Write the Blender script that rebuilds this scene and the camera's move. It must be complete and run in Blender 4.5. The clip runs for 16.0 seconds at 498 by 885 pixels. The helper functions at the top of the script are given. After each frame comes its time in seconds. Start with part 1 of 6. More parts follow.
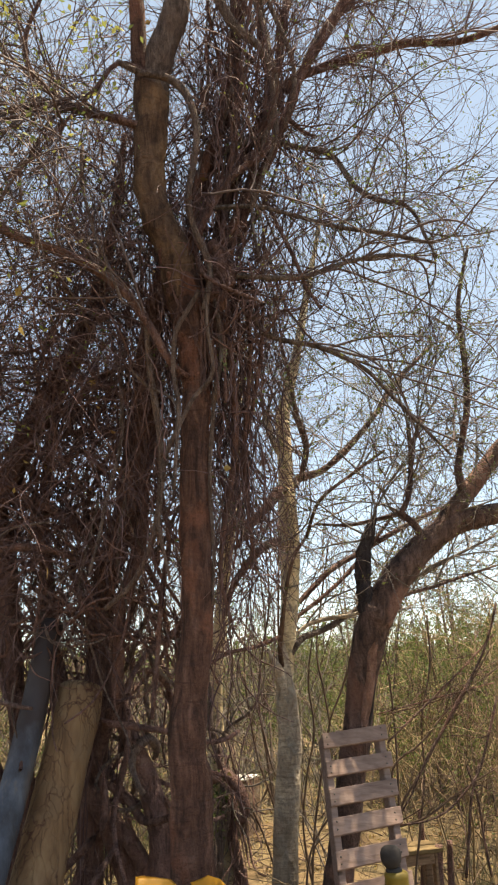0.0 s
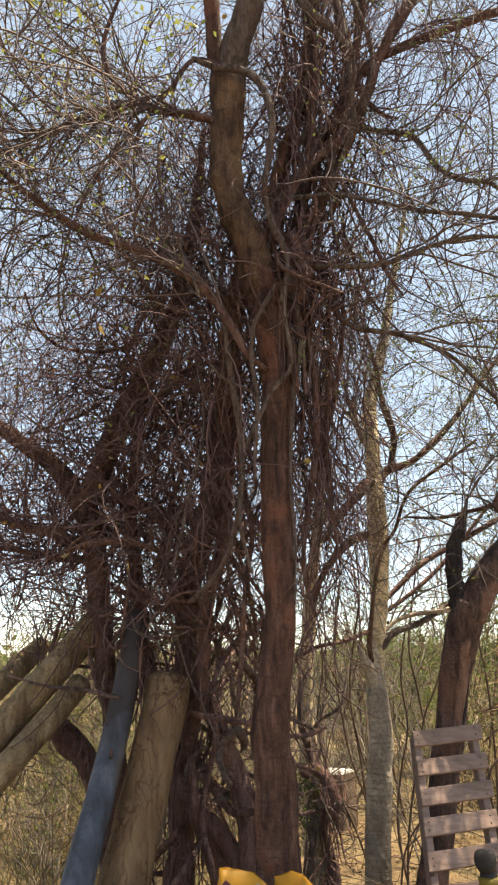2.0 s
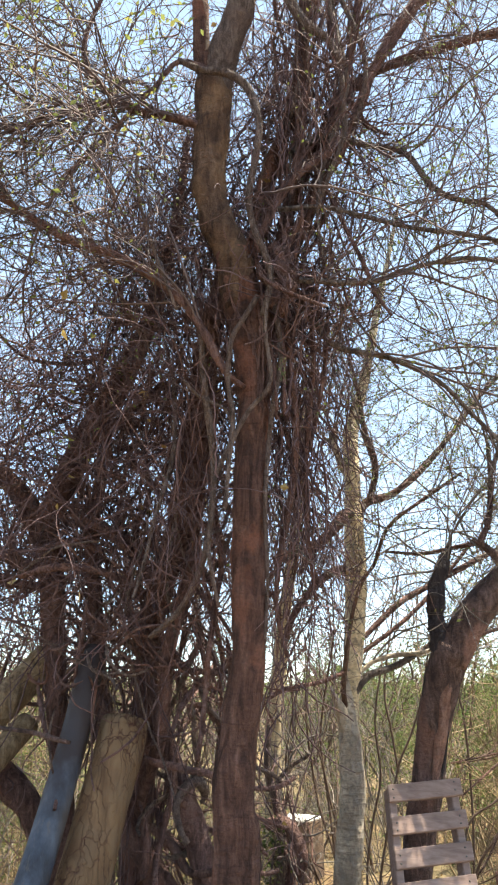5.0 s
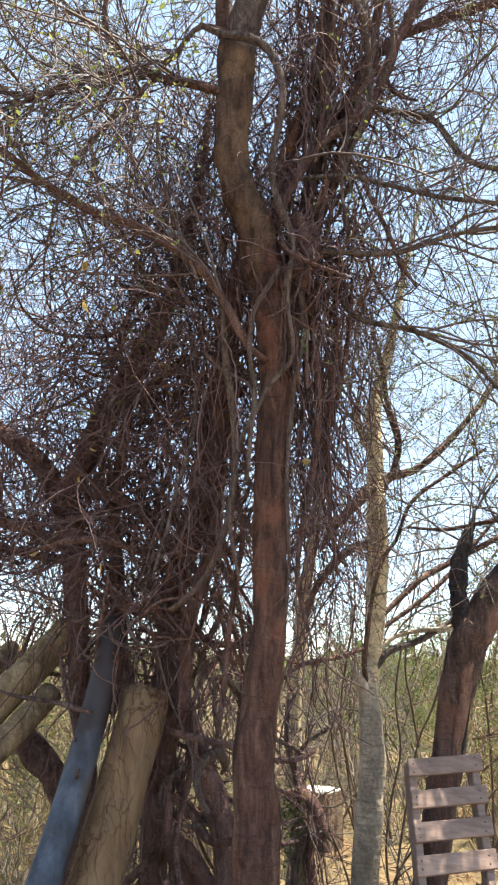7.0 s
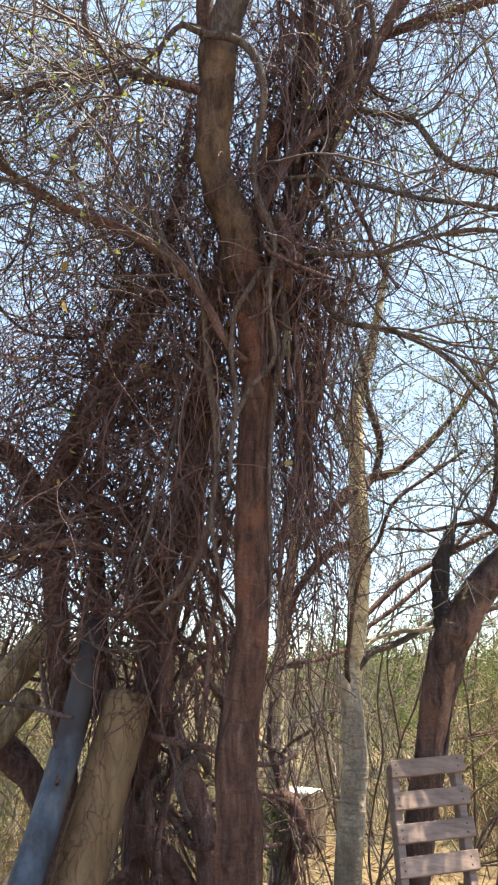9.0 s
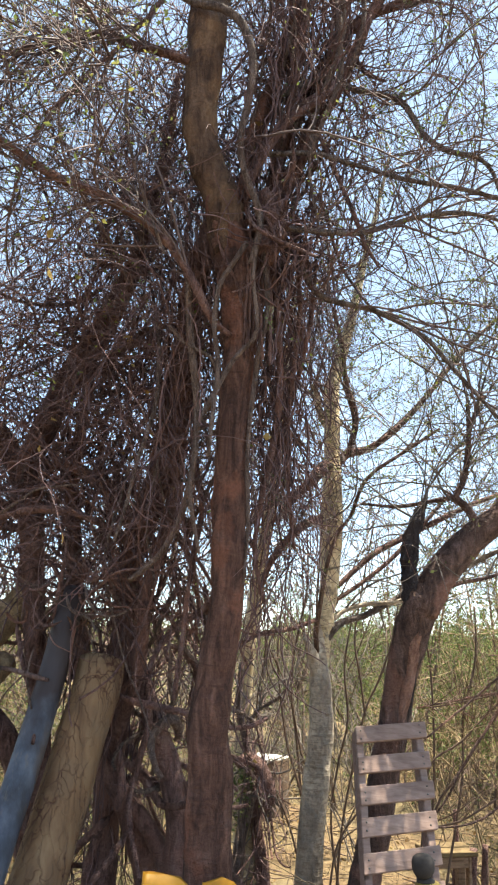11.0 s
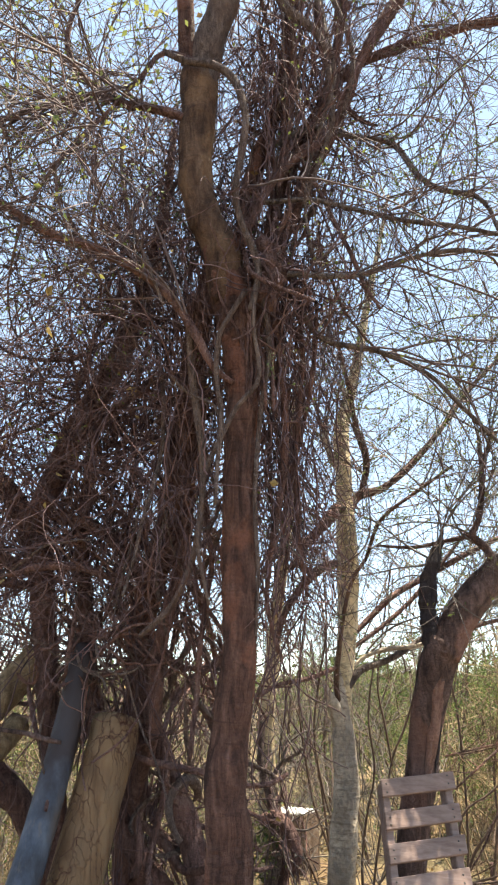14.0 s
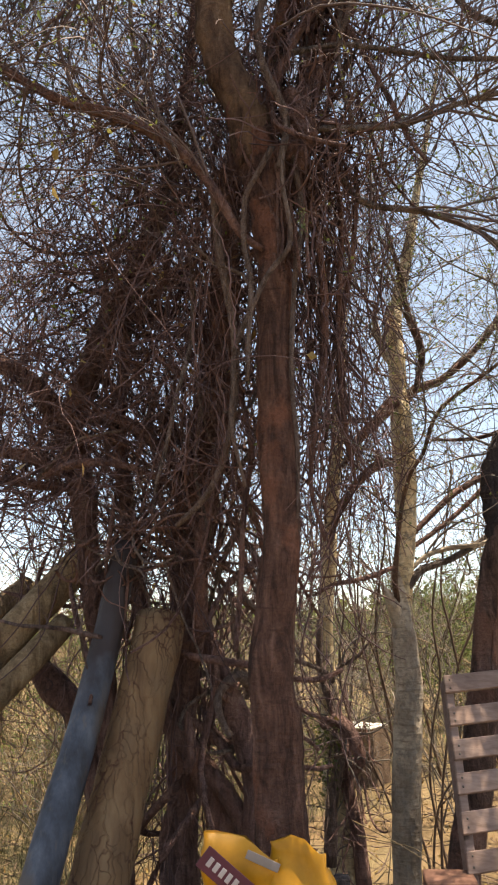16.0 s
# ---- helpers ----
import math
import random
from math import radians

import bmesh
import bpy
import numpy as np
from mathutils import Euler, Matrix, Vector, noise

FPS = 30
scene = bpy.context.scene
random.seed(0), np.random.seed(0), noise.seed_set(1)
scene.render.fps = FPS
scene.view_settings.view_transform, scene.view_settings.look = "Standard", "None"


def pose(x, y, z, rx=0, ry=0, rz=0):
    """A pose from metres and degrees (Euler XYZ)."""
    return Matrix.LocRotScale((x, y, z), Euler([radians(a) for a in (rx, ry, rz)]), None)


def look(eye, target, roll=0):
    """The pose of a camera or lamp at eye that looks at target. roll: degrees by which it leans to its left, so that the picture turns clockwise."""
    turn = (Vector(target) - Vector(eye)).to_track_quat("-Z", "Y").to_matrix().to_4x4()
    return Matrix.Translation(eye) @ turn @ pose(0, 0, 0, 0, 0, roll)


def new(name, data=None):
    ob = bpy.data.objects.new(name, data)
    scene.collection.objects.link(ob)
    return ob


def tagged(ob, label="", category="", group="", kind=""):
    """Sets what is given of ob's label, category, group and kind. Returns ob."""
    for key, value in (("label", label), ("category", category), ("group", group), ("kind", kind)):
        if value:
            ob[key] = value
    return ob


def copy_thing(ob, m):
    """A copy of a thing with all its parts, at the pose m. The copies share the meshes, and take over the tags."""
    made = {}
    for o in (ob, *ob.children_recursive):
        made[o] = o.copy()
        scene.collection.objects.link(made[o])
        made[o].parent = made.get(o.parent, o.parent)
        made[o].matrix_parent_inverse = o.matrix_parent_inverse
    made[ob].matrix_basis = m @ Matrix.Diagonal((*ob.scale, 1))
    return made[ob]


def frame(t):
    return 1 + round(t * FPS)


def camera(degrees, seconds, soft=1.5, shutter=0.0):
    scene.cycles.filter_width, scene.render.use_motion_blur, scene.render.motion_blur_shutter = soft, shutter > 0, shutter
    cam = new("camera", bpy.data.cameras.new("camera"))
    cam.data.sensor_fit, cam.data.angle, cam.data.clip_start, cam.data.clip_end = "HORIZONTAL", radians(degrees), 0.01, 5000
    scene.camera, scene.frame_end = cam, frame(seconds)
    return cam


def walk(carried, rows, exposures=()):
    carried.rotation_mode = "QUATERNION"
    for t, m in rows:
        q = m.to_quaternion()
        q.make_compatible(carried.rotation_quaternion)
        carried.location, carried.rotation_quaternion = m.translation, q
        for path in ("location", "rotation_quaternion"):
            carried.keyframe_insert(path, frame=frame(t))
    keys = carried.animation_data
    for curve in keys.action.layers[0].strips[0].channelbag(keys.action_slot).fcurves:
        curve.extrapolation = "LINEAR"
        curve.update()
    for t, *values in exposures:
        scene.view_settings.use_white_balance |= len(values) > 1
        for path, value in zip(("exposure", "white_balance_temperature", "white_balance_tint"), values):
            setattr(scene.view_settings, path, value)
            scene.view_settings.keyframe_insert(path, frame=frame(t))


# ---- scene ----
cam = camera(37.0, 16.0, soft=2.2)
walk(cam, [
    (0, look((-0.037, -0.033, 1.500), (0.150, 2.836, 2.355), -2.08)),
    (0.5, look((-0.034, -0.018, 1.491), (0.118, 2.862, 2.318), -1.67)),
    (1, look((-0.007, -0.005, 1.481), (0.111, 2.885, 2.278), -0.97)),
    (1.5, look((-0.000, -0.000, 1.500), (-0.002, 2.881, 2.338), -0.00)),
    (2, look((0.030, -0.010, 1.506), (-0.172, 2.863, 2.343), -0.95)),
    (2.5, look((0.020, 0.095, 1.532), (-0.100, 2.958, 2.418), -0.34)),
    (3, look((0.012, 0.172, 1.537), (-0.029, 3.033, 2.436), -0.89)),
    (3.5, look((0.013, 0.196, 1.552), (-0.064, 3.041, 2.500), 0.33)),
    (4, look((0.028, 0.222, 1.555), (-0.073, 3.055, 2.538), 0.70)),
    (4.2, look((0.022, 0.213, 1.554), (-0.081, 3.047, 2.533), 0.40)),
    (6.3, look((0.047, 0.231, 1.534), (-0.074, 3.083, 2.459), 1.04)),
    (6.5, look((0.031, 0.220, 1.552), (-0.101, 3.068, 2.487), 0.69)),
    (7, look((0.030, 0.244, 1.545), (-0.167, 3.112, 2.402), 1.37)),
    (7.5, look((0.034, 0.273, 1.556), (-0.227, 3.131, 2.430), 1.03)),
    (8, look((0.029, 0.263, 1.558), (-0.229, 3.107, 2.478), 1.50)),
    (8.5, look((0.031, 0.265, 1.564), (-0.201, 3.109, 2.492), 1.48)),
    (9, look((0.029, 0.259, 1.555), (-0.095, 3.131, 2.415), 0.85)),
    (9.5, look((0.019, 0.238, 1.549), (-0.094, 3.116, 2.388), 1.59)),
    (10, look((0.010, 0.227, 1.543), (-0.075, 3.114, 2.355), 1.50)),
    (10.2, look((-0.000, 0.225, 1.534), (-0.065, 3.126, 2.295), 1.65)),
    (12.3, look((0.013, 0.193, 1.535), (0.031, 3.084, 2.333), 1.71)),
    (12.5, look((0.012, 0.193, 1.535), (0.008, 3.073, 2.376), 1.84)),
    (13, look((0.021, 0.202, 1.547), (-0.015, 3.067, 2.436), 0.90)),
    (13.5, look((0.036, 0.225, 1.546), (-0.042, 3.081, 2.461), -0.23)),
    (14, look((0.045, 0.238, 1.563), (-0.037, 3.091, 2.488), -0.14)),
    (14.5, look((0.059, 0.287, 1.547), (-0.033, 3.154, 2.424), -0.13)),
    (15, look((0.059, 0.364, 1.490), (-0.136, 3.287, 2.139), -0.16)),
    (15.5, look((0.070, 0.472, 1.504), (0.027, 3.375, 2.258), -2.05)),
    (16, look((0.126, 0.515, 1.402), (-0.223, 3.411, 2.103), -1.38)),
], [(0, 1.95, 8800, 8), (1.5, 2.08, 8800, 8), (3, 2.26, 8500, 8), (3.5, 2.5, 7600, 4), (6.5, 2.54, 7300, 4), (12.5, 2.46, 7300, 4), (15, 2.44, 7500, 6), (15.5, 2.47, 7700, 6), (16, 2.02, 8500, 11)])

# ---- world and sun ----
SUN_ELEV, SUN_TURN = radians(75), radians(70)
world = bpy.data.worlds.new("sky")
scene.world = world
world.use_nodes = True
wn = world.node_tree
sky = wn.nodes.new("ShaderNodeTexSky")
sky.sky_type = "NISHITA"
sky.sun_disc = False
sky.sun_elevation, sky.sun_rotation = SUN_ELEV, SUN_TURN
sky.altitude = 2500.0
sky.air_density, sky.dust_density, sky.ozone_density = 0.85, 0.5, 0.8
wn.nodes["Background"].inputs["Strength"].default_value = 0.15
haze = wn.nodes.new("ShaderNodeMix")  # thin high haze that evens the sky out
haze.data_type = "RGBA"
haze.inputs[0].default_value = 0.58
haze.inputs[7].default_value = (0.84, 1.09, 1.40, 1)
wn.links.new(sky.outputs[0], haze.inputs[6])
wn.links.new(haze.outputs[2], wn.nodes["Background"].inputs["Color"])
sun_dir = Vector((math.sin(SUN_TURN) * math.cos(SUN_ELEV), math.cos(SUN_TURN) * math.cos(SUN_ELEV), math.sin(SUN_ELEV)))
lamp = bpy.data.lights.new("sun", "SUN")
lamp.energy, lamp.angle, lamp.color = 4.2, radians(0.6), (1.0, 0.94, 0.84)
sun = new("sun", lamp)
sun.matrix_world = look(sun_dir * 60, (0, 0, 0))


# ---- materials ----
class Nodes:
    """Short wiring of a node material."""

    def __init__(self, name, rough=0.85, spec=0.25):
        self.mat = bpy.data.materials.new(name)
        self.mat.use_nodes = True
        self.t = self.mat.node_tree
        self.bsdf = self.t.nodes["Principled BSDF"]
        self.bsdf.inputs["Roughness"].default_value = rough
        self.bsdf.inputs["Specular IOR Level"].default_value = spec
        self.where = self.t.nodes.new("ShaderNodeTexCoord").outputs["Object"]

    def add(self, kind, **inputs):
        n = self.t.nodes.new(kind)
        for key, v in inputs.items():
            key = key.replace("_", " ")
            if isinstance(v, bpy.types.NodeSocket):
                self.t.links.new(v, n.inputs[key])
            else:
                n.inputs[key].default_value = v
        return n

    def stretch(self, sx, sy, sz, turn=(0, 0, 0)):
        return self.add("ShaderNodeMapping", Vector=self.where, Scale=(sx, sy, sz), Rotation=turn).outputs[0]

    def noise(self, scale, detail=4.0, rough=0.6, at=None, twist=0.0):
        return self.add("ShaderNodeTexNoise", Vector=at or self.where, Scale=scale, Detail=detail, Roughness=rough, Distortion=twist).outputs["Fac"]

    def ramp(self, fac, *stops):
        n = self.add("ShaderNodeValToRGB", Fac=fac)
        els = n.color_ramp.elements
        while len(els) < len(stops):
            els.new(0.5)
        for e, (p, c) in zip(els, stops):
            e.position, e.color = p, (*c, 1)
        return n.outputs["Color"]

    def mix(self, fac, a, b, how="MIX"):
        n = self.t.nodes.new("ShaderNodeMix")
        n.data_type, n.blend_type = "RGBA", how
        for i, v in ((0, fac), (6, a), (7, b)):
            if isinstance(v, bpy.types.NodeSocket):
                self.t.links.new(v, n.inputs[i])
            else:
                n.inputs[i].default_value = (*v, 1) if isinstance(v, tuple) else v
        return n.outputs[2]

    def maths(self, op, a, b=0.5):
        n = self.t.nodes.new("ShaderNodeMath")
        n.operation = op
        for i, v in enumerate((a, b)):
            if isinstance(v, bpy.types.NodeSocket):
                self.t.links.new(v, n.inputs[i])
            else:
                n.inputs[i].default_value = v
        return n.outputs[0]

    def done(self, colour, height=None, depth=0.01, strength=0.8):
        if isinstance(colour, tuple):
            self.bsdf.inputs["Base Color"].default_value = (*colour, 1)
        else:
            self.t.links.new(colour, self.bsdf.inputs["Base Color"])
        if height is not None:
            b = self.add("ShaderNodeBump", Height=height, Strength=strength, Distance=depth)
            self.t.links.new(b.outputs[0], self.bsdf.inputs["Normal"])
        return self.mat


def bark(name, dark, mid, light, patch, grain=1.0):
    """Rough bark: long furrows, flakes, and patches where it has come off."""
    n = Nodes(name, 0.9, 0.2)
    long = n.noise(26 * grain, 6, 0.7, n.stretch(1, 1, 0.24), 0.6)
    ring = n.noise(34 * grain, 4, 0.6, n.stretch(0.3, 0.3, 1.3), 0.5)
    flake = n.noise(9 * grain, 5, 0.6, n.stretch(1, 1, 0.6))
    big = n.noise(3.2, 3, 0.55)
    base = n.ramp(long, (0.36, dark), (0.52, mid), (0.69, light))
    base = n.mix(n.ramp(ring, (0.57, (0, 0, 0)), (0.67, (0.45, 0.45, 0.45))), base, dark)
    worn = n.ramp(n.maths("ADD", n.maths("MULTIPLY", big, 0.75), n.maths("MULTIPLY", flake, 0.25)), (0.53, (0, 0, 0)), (0.58, (1, 1, 1)))
    col = n.mix(n.maths("MULTIPLY", worn, 0.5), base, patch)
    col = n.mix(0.55, col, n.ramp(flake, (0.25, (0.45, 0.42, 0.4)), (0.7, (1.25, 1.2, 1.15))), "MULTIPLY")
    chip = n.noise(95 * grain, 4, 0.7)
    col = n.mix(0.45, col, n.ramp(chip, (0.32, (0.5, 0.48, 0.46)), (0.5, (1, 1, 1)), (0.72, (1.5, 1.45, 1.4))), "MULTIPLY")
    rise = n.maths("ADD", n.maths("ADD", long, flake), n.maths("MULTIPLY", n.maths("ADD", ring, chip), 0.5))
    return n.done(col, rise, 0.03, 1.0)


def pale_bark(name, dark, mid, light, marks=0.7):
    """Smooth cream bark with grey scales and short dark cross marks."""
    n = Nodes(name, 0.8, 0.25)
    cross = n.noise(30, 4, 0.6, n.stretch(0.35, 0.35, 2.2))
    scale = n.add("ShaderNodeTexVoronoi", Vector=n.stretch(1, 1, 0.8), Scale=34.0).outputs["Distance"]
    big = n.noise(4.0, 4, 0.6, n.stretch(1, 1, 0.5))
    col = n.ramp(big, (0.30, dark), (0.46, mid), (0.64, light))
    col = n.mix(n.ramp(cross, (0.55, (0, 0, 0)), (0.66, (marks,) * 3)), col, (0.15, 0.115, 0.09))
    spots = n.noise(22, 5, 0.7, n.stretch(1, 1, 0.7))
    col = n.mix(n.ramp(spots, (0.52, (0, 0, 0)), (0.6, (marks,) * 3)), col, (0.21, 0.185, 0.16))
    moss = n.noise(60, 4, 0.7)
    col = n.mix(0.6, col, n.ramp(moss, (0.32, (0.5, 0.47, 0.44)), (0.5, (1, 1, 1)), (0.7, (1.3, 1.28, 1.22))), "MULTIPLY")
    return n.done(col, n.maths("ADD", n.maths("ADD", cross, scale), spots), 0.010, 0.9)


def twig_mat(name, dark, light):
    n = Nodes(name, 0.8, 0.3)
    own = n.add("ShaderNodeNewGeometry").outputs["Random Per Island"]
    fine = n.noise(60, 2)
    col = n.ramp(own, (0.0, dark), (0.7, tuple((a + b) / 2 for a, b in zip(dark, light))), (1.0, light))
    return n.done(n.mix(0.5, col, n.ramp(fine, (0.3, (0.6, 0.6, 0.6)), (0.7, (1.3, 1.3, 1.3))), "MULTIPLY"))


def leaf_mat(name, a, b, c):
    n = Nodes(name, 0.6, 0.35)
    own = n.add("ShaderNodeNewGeometry").outputs["Random Per Island"]
    col = n.ramp(own, (0.0, a), (0.5, b), (1.0, c))
    thin = n.add("ShaderNodeBsdfTranslucent", Color=col)
    both = n.add("ShaderNodeMixShader", Fac=0.4)
    out = n.t.nodes["Material Output"]
    n.t.links.new(n.bsdf.outputs[0], both.inputs[1])
    n.t.links.new(thin.outputs[0], both.inputs[2])
    n.t.links.new(both.outputs[0], out.inputs["Surface"])
    return n.done(col)


def log_wood():
    """Barkless tan log, cracked along its length, with beetle trails and grey weathering."""
    n = Nodes("log_wood", 0.8, 0.25)
    along = n.noise(14, 6, 0.6, n.stretch(1, 1, 0.18), 0.6)
    grey = n.noise(5, 4, 0.6)
    cells = []
    for scale, turn, wide in ((13.0, 0.1, 0.036), (21.0, 0.35, 0.040)):
        v = n.t.nodes.new("ShaderNodeTexVoronoi")
        v.feature = "DISTANCE_TO_EDGE"
        v.inputs["Scale"].default_value = scale
        bent = n.add("ShaderNodeVectorMath", Vector=n.stretch(1, 1, 0.22, (0, turn, 0)))
        bent.operation = "ADD"
        n.t.links.new(n.add("ShaderNodeVectorMath", Vector=n.add("ShaderNodeTexNoise", Vector=n.where, Scale=18.0).outputs["Color"]).outputs[0], bent.inputs[1])
        bent.inputs[1].links[0].from_node.operation = "SCALE"
        bent.inputs[1].links[0].from_node.inputs["Scale"].default_value = 0.05
        n.t.links.new(bent.outputs[0], v.inputs["Vector"])
        cells.append(n.ramp(v.outputs["Distance"], (0.0, (1, 1, 1)), (wide, (0, 0, 0))))
    lines = n.mix(1.0, *cells, "ADD")
    some = n.ramp(n.noise(4.5, 4, 0.65), (0.4, (0, 0, 0)), (0.54, (1, 1, 1)))
    col = n.ramp(along, (0.3, (0.095, 0.053, 0.029)), (0.5, (0.17, 0.102, 0.056)), (0.75, (0.245, 0.16, 0.092)))
    col = n.mix(n.ramp(grey, (0.45, (0, 0, 0)), (0.65, (0.35, 0.35, 0.35))), col, (0.16, 0.125, 0.09))
    col = n.mix(n.maths("MULTIPLY", n.maths("MULTIPLY", lines, some), 0.85), col, (0.062, 0.025, 0.017))
    return n.done(col, n.maths("SUBTRACT", along, n.maths("MULTIPLY", lines, 0.5)), 0.006, 0.8)


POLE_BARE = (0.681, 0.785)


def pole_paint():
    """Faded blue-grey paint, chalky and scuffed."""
    n = Nodes("pole_paint", 0.6, 0.35)
    stain = n.noise(12, 5, 0.65, n.stretch(1, 1, 0.5))
    fine = n.noise(45, 4, 0.6, n.stretch(1, 1, 0.15))
    col = n.ramp(stain, (0.3, (0.02, 0.022, 0.029)), (0.48, (0.044, 0.053, 0.075)), (0.7, (0.10, 0.117, 0.15)))
    col = n.mix(n.ramp(fine, (0.58, (0, 0, 0)), (0.7, (0.5, 0.5, 0.5))), col, (0.12, 0.10, 0.09))
    bare = n.noise(3.4, 4, 0.6, n.stretch(1, 1, 0.5))
    col = n.mix(n.ramp(bare, (0.51, (0, 0, 0)), (0.57, (0.75, 0.75, 0.75))), col, (0.085, 0.066, 0.055))
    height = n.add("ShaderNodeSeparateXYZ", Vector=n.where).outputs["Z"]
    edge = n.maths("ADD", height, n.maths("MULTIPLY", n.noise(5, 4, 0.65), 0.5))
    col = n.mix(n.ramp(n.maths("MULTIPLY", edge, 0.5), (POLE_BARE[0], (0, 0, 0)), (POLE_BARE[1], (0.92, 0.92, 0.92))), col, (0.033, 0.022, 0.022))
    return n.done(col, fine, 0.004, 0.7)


def board_wood(name, dark, mid, light):
    """Weathered sawn board: grain along x, knots, own tone for each board."""
    n = Nodes(name, 0.85, 0.2)
    own = n.add("ShaderNodeObjectInfo").outputs["Random"]
    shift = n.add("ShaderNodeVectorMath", Vector=n.where)
    shift.operation = "ADD"
    n.t.links.new(n.add("ShaderNodeCombineXYZ", X=n.maths("MULTIPLY", own, 9.0), Y=n.maths("MULTIPLY", own, 5.0), Z=0.0).outputs[0], shift.inputs[1])
    grain = n.noise(60, 5, 0.6, n.add("ShaderNodeMapping", Vector=shift.outputs[0], Scale=(0.07, 1, 1)).outputs[0], 0.5)
    blotch = n.noise(9, 3, 0.5, shift.outputs[0])
    knots = n.add("ShaderNodeTexVoronoi", Vector=n.add("ShaderNodeMapping", Vector=shift.outputs[0], Scale=(0.6, 1, 1)).outputs[0], Scale=7.0).outputs["Distance"]
    col = n.ramp(grain, (0.3, dark), (0.5, mid), (0.72, light))
    col = n.mix(0.6, col, n.ramp(blotch, (0.3, (0.72, 0.7, 0.68)), (0.7, (1.2, 1.18, 1.16))), "MULTIPLY")
    col = n.mix(n.ramp(knots, (0.05, (0.85, 0.85, 0.85)), (0.1, (0, 0, 0))), col, (0.06, 0.04, 0.03))
    return n.done(col, grain, 0.002, 0.6)


def earth():
    """Dry ochre soil with paler dust, pebbles and leaf crumbs."""
    n = Nodes("earth", 0.95, 0.1)
    big = n.noise(0.7, 4, 0.6)
    mid = n.noise(5, 5, 0.65)
    fine = n.noise(60, 5, 0.7)
    bits = n.add("ShaderNodeTexVoronoi", Vector=n.where, Scale=38.0)
    col = n.ramp(mid, (0.28, (0.098, 0.069, 0.040)), (0.5, (0.155, 0.104, 0.060)), (0.74, (0.208, 0.150, 0.091)))
    col = n.mix(n.ramp(big, (0.42, (0, 0, 0)), (0.58, (0.7, 0.7, 0.7))), col, (0.135, 0.112, 0.066))
    col = n.mix(n.ramp(bits.outputs["Distance"], (0.12, (0.4, 0.4, 0.4)), (0.26, (0, 0, 0))), col, (0.13, 0.085, 0.045))
    col = n.mix(0.5, col, n.ramp(fine, (0.3, (0.6, 0.6, 0.6)), (0.7, (1.3, 1.3, 1.3))), "MULTIPLY")
    return n.done(col, n.maths("ADD", fine, mid), 0.02, 0.8)


def plain(name, colour, rough=0.6, spec=0.3, vary=0.25, scale=20.0):
    n = Nodes(name, rough, spec)
    a = n.noise(scale, 4, 0.6)
    lo, hi = tuple(c * (1 - vary) for c in colour), tuple(min(1, c * (1 + vary)) for c in colour)
    return n.done(n.ramp(a, (0.3, lo), (0.7, hi)), a, 0.002, 0.3)


BARK_RED = bark("bark_red_brown", (0.0496, 0.0276, 0.0236), (0.121, 0.0652, 0.0532), (0.207, 0.119, 0.0961), (0.246, 0.105, 0.0709))
BARK_OCHRE = bark("bark_ochre", (0.0522, 0.0315, 0.0243), (0.128, 0.0779, 0.0549), (0.216, 0.143, 0.102), (0.273, 0.17, 0.103), 0.8)
BARK_DARK = bark("bark_dark", (0.0774, 0.0444, 0.0433), (0.175, 0.105, 0.0962), (0.276, 0.18, 0.163), (0.23, 0.123, 0.101), 1.3)
BARK_GREY = bark("bark_grey", (0.0634, 0.049, 0.0461), (0.156, 0.127, 0.119), (0.292, 0.248, 0.234), (0.231, 0.188, 0.169), 1.5)
BARK_MAST = bark("bark_split", (0.0491, 0.0337, 0.0326), (0.127, 0.0837, 0.0766), (0.232, 0.16, 0.146), (0.297, 0.164, 0.134))
BARE_WOOD = bark("bare_wood", (0.14, 0.0793, 0.0627), (0.258, 0.152, 0.125), (0.376, 0.243, 0.204), (0.386, 0.219, 0.175))
BARK_CHAR = bark("bark_charred", (0.0234, 0.0195, 0.0234), (0.052, 0.0442, 0.0494), (0.104, 0.091, 0.091), (0.065, 0.052, 0.052))
BARK_PALE = pale_bark("pale_bark", (0.117, 0.0909, 0.0722), (0.276, 0.226, 0.18), (0.554, 0.476, 0.384), 0.7)
BARK_CREAM = pale_bark("cream_bark", (0.292, 0.219, 0.135), (0.543, 0.439, 0.282), (0.755, 0.629, 0.431), 0.75)
VINE = bark("vine_bark", (0.0819, 0.0589, 0.0524), (0.181, 0.135, 0.121), (0.298, 0.233, 0.21), (0.173, 0.118, 0.0997), 2.0)
TWIG = twig_mat("twig", (0.0657, 0.0465, 0.0476), (0.169, 0.121, 0.117))
TWIG_DARK = twig_mat("twig_dark", (0.0774, 0.0459, 0.0494), (0.206, 0.127, 0.124))
TWIG_GREY = twig_mat("twig_grey", (0.0434, 0.037, 0.0352), (0.246, 0.21, 0.187))
TWIG_DRY = twig_mat("twig_dry", (0.0614, 0.0398, 0.0258), (0.368, 0.27, 0.157))
TWIG_BROWN = twig_mat("twig_brown", (0.0545, 0.0348, 0.0264), (0.158, 0.104, 0.0766))
LEAF = leaf_mat("leaf", (0.06, 0.085, 0.028), (0.11, 0.135, 0.04), (0.20, 0.21, 0.06))
LEAF_FRESH = leaf_mat("leaf_fresh", (0.12, 0.15, 0.0437), (0.218, 0.241, 0.0735), (0.322, 0.307, 0.0937))
